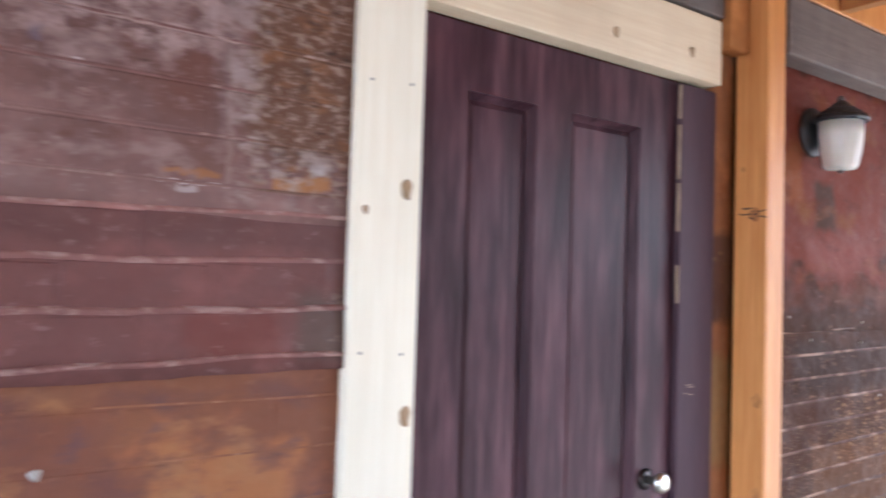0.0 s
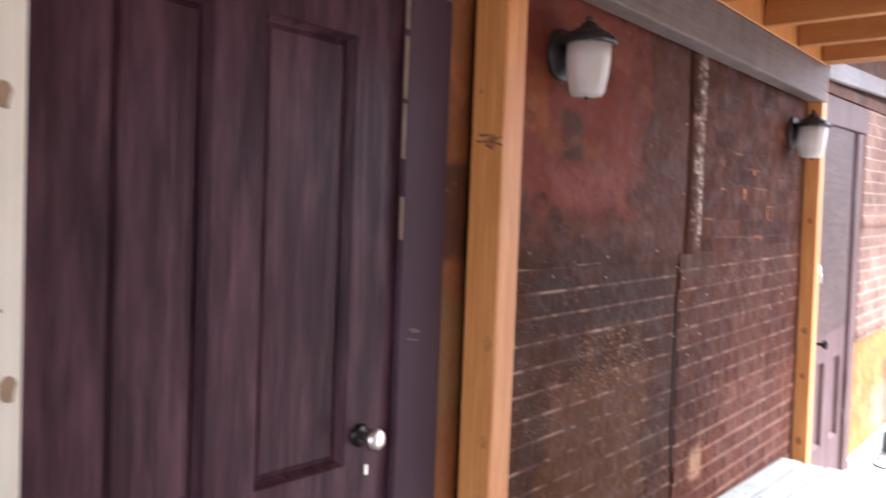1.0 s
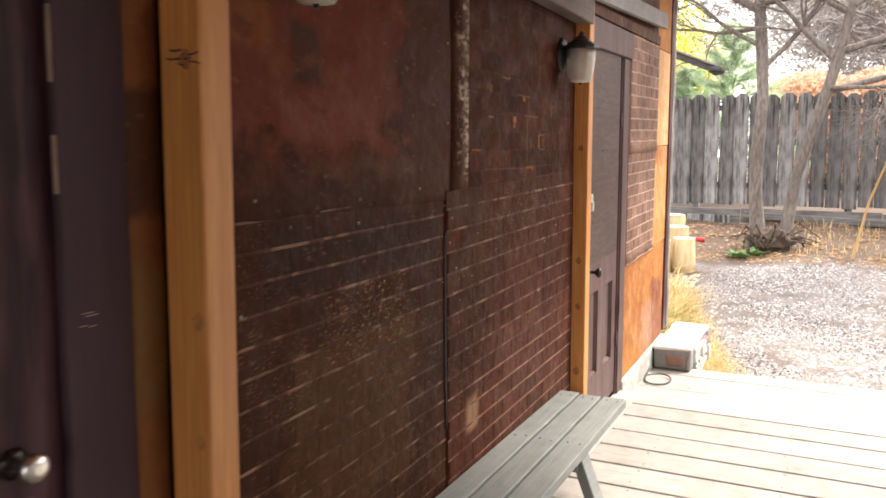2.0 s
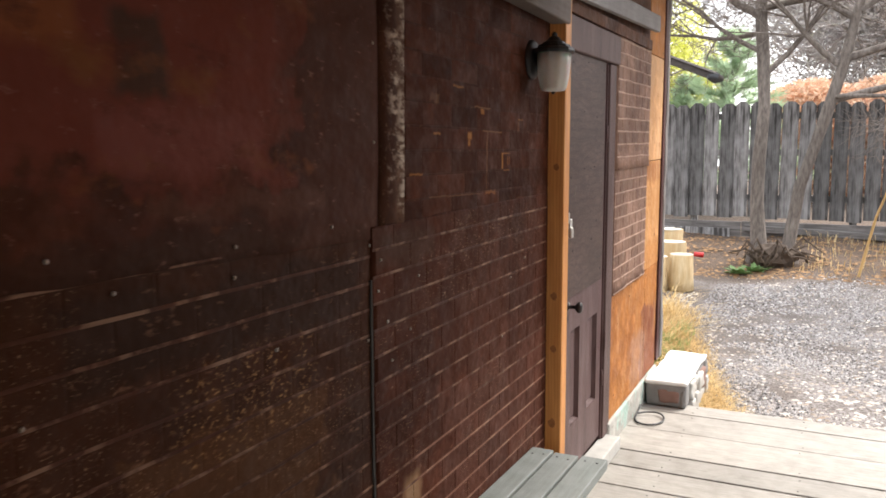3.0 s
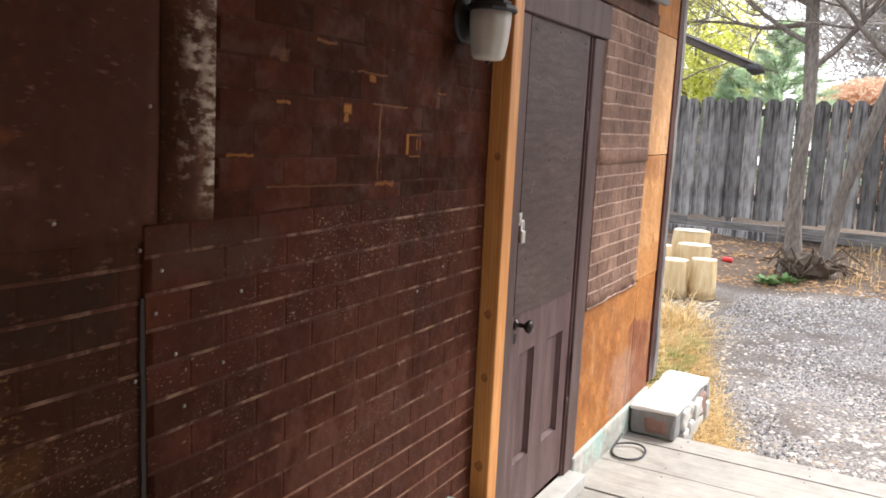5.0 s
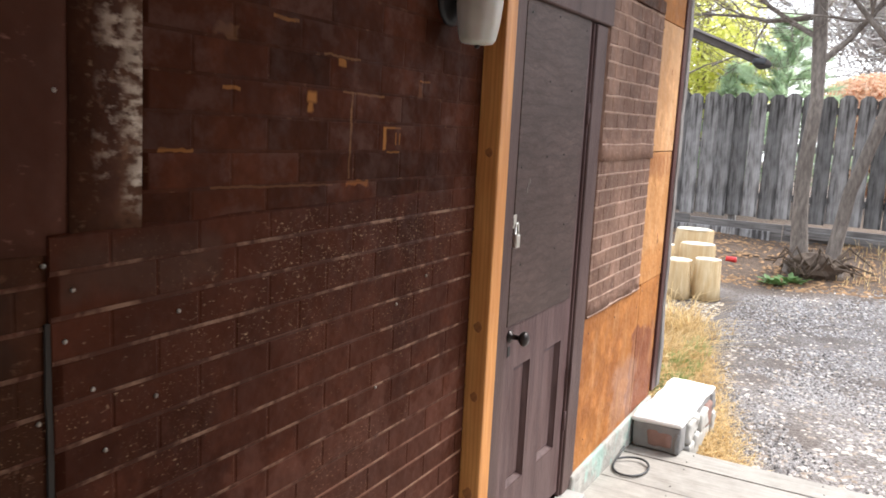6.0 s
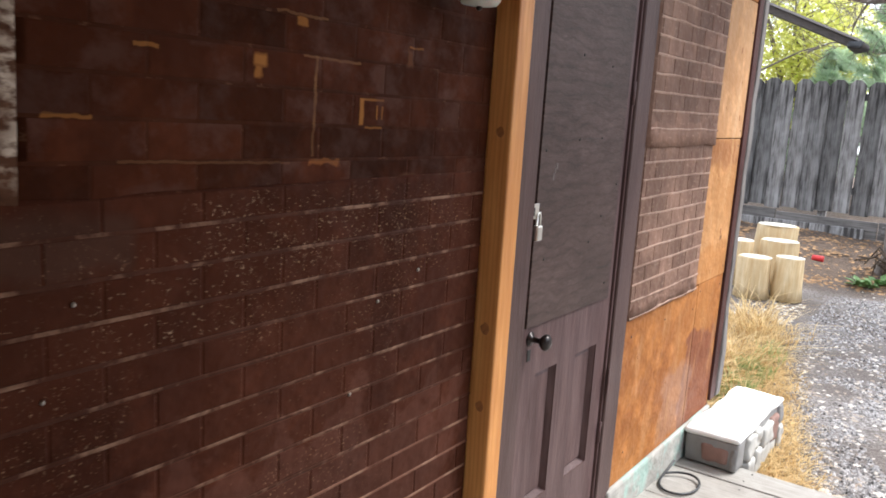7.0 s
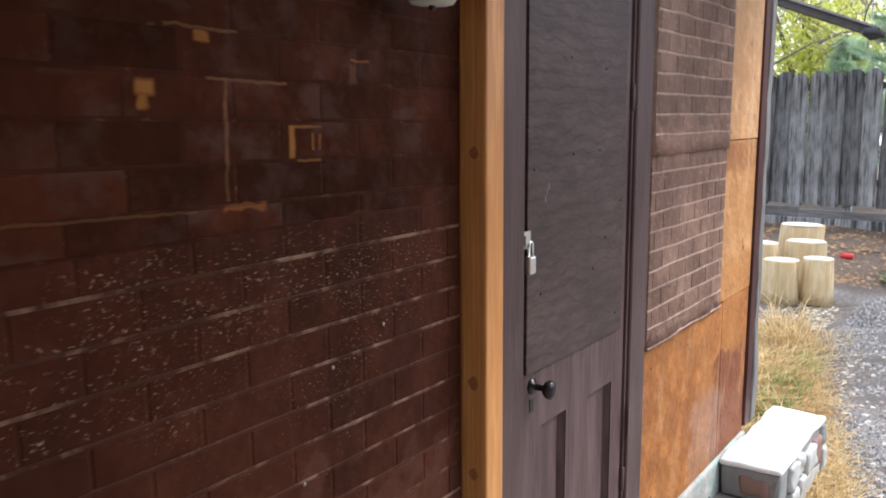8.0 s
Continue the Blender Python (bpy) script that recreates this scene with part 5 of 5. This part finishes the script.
build_tree((13.0, 1.0, 0.25), [((13.0, 1.02, 0.25), 0.17), ((13.0, 1.0, 0.50), 0.105), ((13.0, 0.90, 1.2), 0.085), ((13.0, 0.76, 1.75), 0.082), ((13.0, 0.66, 2.1), 0.085), ((13.02, 0.5, 2.7), 0.075), ((13.05, 0.40, 3.2), 0.06), ((13.1, 0.2, 4.2), 0.05)],
           [((13.0, 0.62, 2.25), (0.1, -0.95, 0.35), 1.8, 0.05), ((13.02, 0.52, 2.65), (0.0, 0.8, 0.6), 1.4, 0.045), ((13.02, 0.48, 2.75), (-0.2, -0.9, 0.3), 2.0, 0.05), ((13.05, 0.38, 3.2), (0.2, 0.7, 0.6), 1.5, 0.04),
            ((13.05, 0.36, 3.3), (0.2, -0.7, 0.5), 1.8, 0.045), ((13.0, 0.60, 2.3), (-0.4, -0.8, -0.05), 1.6, 0.03)],
           "leaning grey-barked bare tree with forked limbs", 9)


def leaf_cloud(bm, r2, centre, radii, count, size, flat=0.0):
    for _ in range(count):
        while True:
            p = Vector((r2.uniform(-1, 1), r2.uniform(-1, 1), r2.uniform(-1, 1)))
            if p.length < 1 and (0.25 + 0.75 * noise.noise(p * 2.3 + Vector(centre))) > r2.uniform(-0.35, 0.5):
                break
        c = Vector(centre) + Vector((p.x * radii[0], p.y * radii[1], p.z * radii[2]))
        u = Vector((r2.uniform(-1, 1), r2.uniform(-1, 1), r2.uniform(-0.6, 0.6))).normalized()
        v = u.orthogonal().normalized()
        v.rotate(Matrix.Rotation(r2.uniform(0, 6.28), 3, u))
        s = size * r2.uniform(0.6, 1.4)
        bm.faces.new([bm.verts.new(c + a) for a in (-u * s, v * s * 0.45, u * s, -v * s * 0.45)])


def build_leafy(name, base, h, crowns, mat, label, seed, count, size, category="tree"):
    th = thing(name, base, label, category)
    r2 = random.Random(seed)
    limb = bmesh.new()
    b = Vector(base)
    tube(limb, [Vector((0, 0, -0.2)), Vector((0.05, 0.03, h * 0.4)), Vector((0, 0, h * 0.8)), Vector((0.05, 0, h))], [0.16, 0.12, 0.07, 0.02], 8)
    crown = bmesh.new()
    for c, rad in crowns:
        rel = Vector(c) - b
        tube(limb, [Vector((0, 0, h * 0.35)), rel * 0.6 + Vector((0, 0, h * 0.15)), rel], [0.06, 0.04, 0.012], 5)
        leaf_cloud(crown, r2, rel, rad, count, size)
    for k in range(14):
        a = Vector((r2.uniform(-1.2, 0.2), r2.uniform(-1.6, 0.6), r2.uniform(1.4, 3.6)))
        e = a + Vector((r2.uniform(-0.4, 0.2), r2.uniform(-1.5, -0.7), r2.uniform(0.1, 0.6)))
        tube(limb, [a, (a + e) / 2 + Vector((0, 0, 0.08)), e], [0.022, 0.015, 0.005], 5)
    part("trunk", limb, M_twig, th)
    part("crown", crown, mat, th)


build_leafy("yellow_tree", (20.5, 4.2, 0.5), 4.2, (((20.5, 4.4, 4.4), (1.3, 1.3, 1.0)), ((20.3, 3.6, 3.4), (1.0, 1.0, 0.9)), ((20.8, 5.0, 3.0), (1.1, 1.2, 0.9)), ((20.3, 5.2, 5.0), (1.2, 1.2, 0.9)), ((20.4, 3.7, 2.4), (1.0, 0.9, 0.7))), M_yellowleaf, "yellow-green leafy tree behind the fence", 21, 4200, 0.055)


def build_pine(base, h, r0, label, seed):
    th = thing("young_pine", base, label, "tree")
    r2 = random.Random(seed)
    limb, crown = bmesh.new(), bmesh.new()
    tube(limb, [Vector((0, 0, -0.2)), Vector((0, 0, h * 0.5)), Vector((0, 0, h))], [0.09, 0.06, 0.01], 7)
    z = 0.5
    while z < h:
        reach = r0 * (1 - z / h) + 0.12
        for k in range(7):
            a = r2.uniform(0, 6.28)
            d = Vector((math.cos(a), math.sin(a), r2.uniform(0.1, 0.5)))
            tip = Vector((0, 0, z)) + d * reach * r2.uniform(0.7, 1.1)
            tube(limb, [Vector((0, 0, z)), tip], [0.014, 0.003], 3)
            for _ in range(150):
                s = r2.uniform(0.25, 1.0)
                p = Vector((0, 0, z)).lerp(tip, s)
                n2 = (d + Vector((r2.uniform(-1, 1), r2.uniform(-1, 1), r2.uniform(-0.6, 1)))).normalized()
                q = n2.orthogonal().normalized() * 0.007
                e = n2 * r2.uniform(0.12, 0.24)
                crown.faces.new([crown.verts.new(p + t) for t in (-q, q, e + q * 0.4, e - q * 0.4)])
        z += 0.19
    part("trunk", limb, M_bark, th)
    part("crown", crown, M_needle, th)


build_pine((18.5, 2.35, 0.5), 3.5, 1.75, "young bluish green pine behind the fence", 31)
build_pine((19.3, 3.3, 0.5), 2.6, 1.1, "young bluish green pine behind the fence", 33)


def build_brush(name, centre, rad, mat, label, seed, count, size):
    bm = bmesh.new()
    r2 = random.Random(seed)
    for c in centre:
        leaf_cloud(bm, r2, c, rad, count, size)
    ob = new(name, mesh_of(bm, name, mat))
    tagged(ob, label, "shrubs", kind="stuff")


build_brush("orange_shrubs", ((22.5, 1.0, 2.5), (23, -0.6, 2.6), (22.6, -2.4, 2.5), (23, -4.4, 2.5), (23, 0.2, 1.6), (23, -3, 1.5)), (0.9, 1.3, 0.95), M_orangeleaf, "rust-orange autumn shrubs beyond the fence", 41, 13000, 0.065)


def build_thicket(centres, label, seed, per=1100):
    bm = bmesh.new()
    r2 = random.Random(seed)
    for c in centres:
        for _ in range(per):
            p = Vector(c) + Vector((r2.gauss(0, 0.9), r2.gauss(0, 1.1), r2.gauss(0, 1.0)))
            d = Vector((r2.uniform(-1, 1), r2.uniform(-1, 1), r2.uniform(-0.2, 1.1))).normalized()
            ln = r2.uniform(0.5, 1.5)
            m = p + d * ln * 0.5 + Vector((r2.uniform(-1, 1), r2.uniform(-1, 1), r2.uniform(-1, 1))) * 0.08
            r0 = r2.uniform(0.008, 0.022)
            tube(bm, [p, m, p + d * ln], [r0, r0 * 0.7, r0 * 0.3], 3)
    tagged(new("grey_thicket", mesh_of(bm, "grey_thicket", M_dullbrush)), label, "thicket", kind="stuff")


build_thicket(((27, 1.0, 5.2), (27, -1.2, 5.0), (27, -3.6, 5.2), (27, 2.2, 6.4), (27, -1.5, 6.8), (27, -4.4, 6.8), (27, -6.4, 5.4), (26, 0.2, 6.2), (26, -2.8, 6.0), (27, 0.0, 4.4), (27, -2.6, 4.2)), "dull grey tangle of bare brush far behind the fence", 43)



def build_stump(at, r, h, label, seed):
    th = thing("log_stump", at, label, "log stump", "cut logs")
    bm = lathe([(r * 1.05, 0.0), (r, h * 0.3), (r * 0.97, h - 0.012), (r * 0.93, h)], 20)
    for v in bm.verts:
        k = 1 + 0.20 * noise.noise(Vector((v.co.x / r * 1.1 + seed, v.co.y / r * 1.1, seed + v.co.z * 1.5)))
        v.co.x *= k
        v.co.y *= k
    for v in bm.verts:
        if v.co.z > h * 0.9:
            v.co.z += 0.05 * v.co.x * math.sin(seed) / r * 0.6
    part("log", bm, M_stump, th)
    part("cut_face", lathe([(r * 0.93, h - 0.002), (r * 0.90, h + 0.004), (r * 0.1, h + 0.006)], 20), M_stumptop, th, "pale sawn end")


r_tall = (0.96, 1.0, 0.95, 1.0, 1.0)
for i, (x, y, z, r, h) in enumerate(((11.25, 2.30, 0.07, 0.17, 0.40), (11.35, 2.02, 0.08, 0.15, 0.40), (11.8, 2.22, 0.10, 0.20, 0.50), (12.2, 2.36, 0.14, 0.22, 0.55), (11.7, 2.60, 0.10, 0.18, 0.44))):
    build_stump((x, y, z), r * 0.92, h * r_tall[i], "upright cut log of pale yellow wood", i * 3.1)

# rotten root mass at the foot of the trees
bm = bmesh.new()
bmesh.ops.create_icosphere(bm, subdivisions=3, radius=1)
for v in bm.verts:
    k = 1 + 0.35 * noise.noise(v.co * 2.6)
    v.co = Vector((v.co.x * 0.20 * k, v.co.y * 0.26 * k, v.co.z * 0.17 * k))
roots = thing("root_mass", (12.85, 1.15, 0.34), "tangled brown root mass at the foot of the trees", "roots")
part("burl", bm, M_root, roots)
rr = random.Random(17)
for _ in range(40):
    a = rr.uniform(0, 6.28)
    p = Vector((math.cos(a) * 0.22, math.sin(a) * 0.28, rr.uniform(-0.05, 0.12)))
    bm = bmesh.new()
    tube(bm, [p * 0.6, p * 1.2 + Vector((0, 0, rr.uniform(0.0, 0.16))), p * 1.45 + Vector((0, rr.uniform(-0.2, 0.2), rr.uniform(-0.12, 0.02)))], [0.02, 0.014, 0.006], 5)
    part("root", bm, M_root, roots)

# roof edge of a shed beyond the corner
shed = thing("shed_roof", (0, 0, 0), "weathered low roof edge of a shed beyond the corner", "roof")
bm = bmesh.new()
a, b = Vector((11.7, 1.83, 2.50)), Vector((11.7, 4.6, 3.63))
d = (b - a).normalized()
up = Vector((0, -d.z, d.y))
vs = []
for q in (a, b):
    for x in (0.0, 0.30):
        for t in (-0.064, 0.0):
            vs.append(bm.verts.new(q + Vector((x, 0, 0)) + up * t))
for f in ((0, 1, 3, 2), (4, 6, 7, 5), (0, 4, 5, 1), (2, 3, 7, 6), (1, 5, 7, 3), (0, 2, 6, 4)):
    bm.faces.new([vs[i] for i in f])
bmesh.ops.recalc_face_normals(bm, faces=bm.faces[:])
part("roof_deck", bm, M_shed, shed)
bm = bmesh.new()
vs = []
for q in (a - d * 0.06, b):
    for x in (-0.04, 0.34):
        for t in (0.002, 0.022):
            vs.append(bm.verts.new(q + Vector((x, 0, 0)) + up * t))
for f in ((0, 1, 3, 2), (4, 6, 7, 5), (0, 4, 5, 1), (2, 3, 7, 6), (1, 5, 7, 3), (0, 2, 6, 4)):
    bm.faces.new([vs[i] for i in f])
bmesh.ops.recalc_face_normals(bm, faces=bm.faces[:])
part("roofing", bm, M_greyboard, shed)
part("tar_paper", rough_edges(box((11.655, 1.74, 2.415), (12.05, 1.87, 2.482), 0.02, 2), 0.02, 9), M_black, shed, "torn black roofing felt hanging off the edge")
for yy in (2.95, 4.4):
    part("support_post", box((11.8, yy, 0.0), (11.9, yy + 0.1, 2.45 + (yy - 1.76) * 0.40), 0.004), M_greybeam, shed)

# ---- loose cover of the yard ----


def blades(name, mat, label, count, area, height, lean, width, seed, dens=None):
    bm = bmesh.new()
    r2 = random.Random(seed)
    made = 0
    while made < count:
        x, y = r2.uniform(area[0], area[1]), r2.uniform(area[2], area[3])
        k = dens(x, y) if dens else 1.0
        if r2.random() > k:
            continue
        made += 1
        h = height * r2.uniform(0.35, 1.0) * (0.4 + 0.6 * k)
        a = r2.uniform(0, 6.28)
        ln = lean * r2.uniform(0.2, 1.2) * h
        z = ground_z(x, y) - 0.01
        p0 = Vector((x, y, z))
        side = Vector((-math.sin(a), math.cos(a), 0)) * width * r2.uniform(0.6, 1.2)
        d = Vector((math.cos(a), math.sin(a), 0))
        p1 = p0 + d * ln * 0.35 + Vector((0, 0, h * 0.65))
        p2 = p0 + d * ln + Vector((0, 0, h * r2.uniform(0.75, 1.0)))
        v = [bm.verts.new(q) for q in (p0 - side, p0 + side, p1 + side * 0.8, p1 - side * 0.8, p2)]
        bm.faces.new((v[0], v[1], v[2], v[3]))
        bm.faces.new((v[3], v[2], v[4]))
    tagged(new(name, mesh_of(bm, name, mat)), label, "grass", kind="stuff")


def strip(x, y):
    edge = 1.55 + 0.10 * noise.noise(Vector((x * 1.5, 0, 0))) + 0.14 * max(0, 9.2 - x) * -0.55
    clump = 0.35 + 1.3 * noise.noise(Vector((x * 3.2, y * 3.2, 7)))
    return max(0.0, min(1.0, (y - edge) / 0.3) * max(0.12, min(1.0, clump + 0.3)))


blades("dry_grass", M_straw, "tall dry straw-yellow grass beside the building", 3000, (7.55, 10.4, 1.15, 2.2), 0.34, 2.4, 0.0042, 51, strip)
blades("weeds", M_weed, "low green weeds among the dry grass", 900, (7.9, 9.6, 1.15, 1.75), 0.24, 0.7, 0.006, 53, strip)
blades("straw_litter", M_straw, "flattened straw along the gravel's edge", 8000, (7.25, 9.6, 0.85, 1.7), 0.09, 3.5, 0.003, 55, lambda x, y: max(0.0, min(0.8, (y - 0.95 - 0.28 * (x - 7.6)) / 0.35)))
blades("bank_grass", M_straw, "thin dry grass on the bank", 700, (12.4, 14.8, -3.5, 1.0), 0.22, 0.8, 0.004, 57, lambda x, y: 0.6)


def build_plant(at, seed):
    bm = bmesh.new()
    r2 = random.Random(seed)
    for _ in range(42):
        a = r2.uniform(0, 6.28)
        d = Vector((math.cos(a), math.sin(a), r2.uniform(0.2, 0.9))).normalized()
        ln = r2.uniform(0.09, 0.19)
        s = Vector((-math.sin(a), math.cos(a), 0)) * ln * 0.18
        p = Vector((r2.uniform(-0.05, 0.05), r2.uniform(-0.09, 0.09), 0))
        v = [bm.verts.new(q) for q in (p, p + d * ln * 0.55 + s, p + d * ln + Vector((0, 0, -0.03)), p + d * ln * 0.55 - s)]
        bm.faces.new(v)
    ob = new("weed_plant", mesh_of(bm, "weed_plant", M_plant))
    ob.location = at
    tagged(ob, "small bright green weed on the dirt bank", "plant")


build_plant((12.45, 1.50, ground_z(12.45, 1.5)), 61)
build_plant((12.55, 1.36, ground_z(12.55, 1.36)), 62)

bm = lathe([(0.032, -0.06), (0.034, -0.055), (0.034, 0.055), (0.032, 0.06)], 14, "y")
ob = new("red_can", mesh_of(bm, "red_can", M_red))
ob.location = (13.1, 2.08, ground_z(13.1, 2.08) + 0.03)
tagged(ob, "crushed red drink can on the dirt", "can")

bm = bmesh.new()
tube(bm, [(12.5, 0.22, ground_z(12.5, 0.2)), (12.5, 0.08, 0.9), (12.55, -0.12, 1.5), (12.6, -0.5, 2.0)], [0.018, 0.015, 0.012, 0.006], 6)
tagged(new("dry_stalk", mesh_of(bm, "dry_stalk", M_straw)), "long pale dry stalk leaning on the bank", "stalk")


def scatter(name, mat, label, category, count, area, sizes, seed, flat=0.6, keep=None):
    r2 = random.Random(seed)
    verts, faces = [], []
    base = [(1, 0, 0), (0, 1, 0), (-1, 0, 0), (0, -1, 0), (0, 0, 1)]
    for _ in range(count):
        u = r2.random() ** 1.6
        x = area[0] + (area[1] - area[0]) * u
        y = r2.uniform(area[2], area[3])
        if keep and not keep(x, y):
            continue
        s = r2.uniform(*sizes)
        a = r2.uniform(0, 6.28)
        z = ground_z(x, y)
        i = len(verts)
        for bx, by, bz in base:
            k = r2.uniform(0.7, 1.2)
            px, py = bx * k * s, by * k * s * 0.7
            verts.append((x + px * math.cos(a) - py * math.sin(a), y + px * math.sin(a) + py * math.cos(a), z + bz * s * flat * k - 0.002))
        faces += [(i, i + 1, i + 4), (i + 1, i + 2, i + 4), (i + 2, i + 3, i + 4), (i + 3, i, i + 4)]
    me = bpy.data.meshes.new(name)
    me.from_pydata(verts, [], faces)
    me.materials.append(mat)
    tagged(new(name, me), label, category, kind="stuff")


scatter("gravel", M_pebble, "loose grey gravel stones of the yard", "gravel", 80000, (7.2, 12.4, -3.0, 1.7), (0.006, 0.020), 71, keep=lambda x, y: noise.noise(Vector((x * 1.1, y * 1.1, 5))) + 0.6 * noise.noise(Vector((x * 3.5, y * 3.5, 2))) > -0.12)
scatter("leaf_litter", M_litter, "dry brown leaf litter on the bank", "leaf litter", 7000, (12.3, 15.0, -5.0, 5.0), (0.015, 0.05), 73, 0.35)
scatter("yard_chips", M_chip, "wood chips and dry leaves scattered on gravel", "wood chips", 8500, (7.25, 12.4, -3.0, 1.5), (0.008, 0.034), 75, 0.3)

scatter("wood_chips", M_sawchip, "pale sawn wood chips heaped by the cut logs", "wood chips", 420, (10.5, 11.3, 1.8, 2.35), (0.012, 0.035), 77, 0.3)

# ---- deck ----


def build_deck():
    th = thing("deck", (0, 0, 0), "weathered pale plank deck along the wall", "deck", kind="structure")
    r2 = random.Random(81)
    nail = mesh_of(lathe([(0.0042, -0.002), (0.0036, 0.0004), (0.001, 0.0007)], 7), "nail", M_screw)
    edges = [7.170, 6.955, 6.600, 6.210, 5.975, 5.72, 5.48, 5.235, 4.99, 4.745]
    while edges[-1] > -2.8:
        edges.append(edges[-1] - 0.25)
    for b, a in zip(edges, edges[1:]):
        y1 = W - 0.003
        bm = box((a + (0.0008 if a == 6.600 else r2.uniform(0.005, 0.008)), -3.55 + r2.uniform(-0.02, 0.02), -0.042), (b - (0.0008 if b == 6.600 else r2.uniform(0.005, 0.009)), y1 - r2.uniform(0, 0.004), 0.0), 0.005, 2)
        for v in bm.verts:
            v.co.z += 0.0025 * noise.noise(Vector((v.co.x * 3, v.co.y * 0.7, 3)))
        part("deck_board", bm, M_deck, th)
        if b > 4.4:
            for y in (0.62, 1.22):
                for dx in (0.05, b - a - 0.05):
                    hold(th, nail, "nail", (a + dx + r2.uniform(-0.012, 0.012), y + r2.uniform(-0.01, 0.01), 0.0012))
        if a == 6.600:
            continue
        part("joint_dirt", box((a - 0.012, -3.5, -0.030), (a + 0.012, y1 - 0.01, -0.010)), M_dirt_shade, th, "dark dirt packed between the boards")
    for y in (-3.4, -2.0, -0.6, 0.6, 1.2):
        part("bearer", box((-2.9, y, -0.13), (7.18, y + 0.045, -0.044), 0.003), M_greybeam, th)


build_deck()
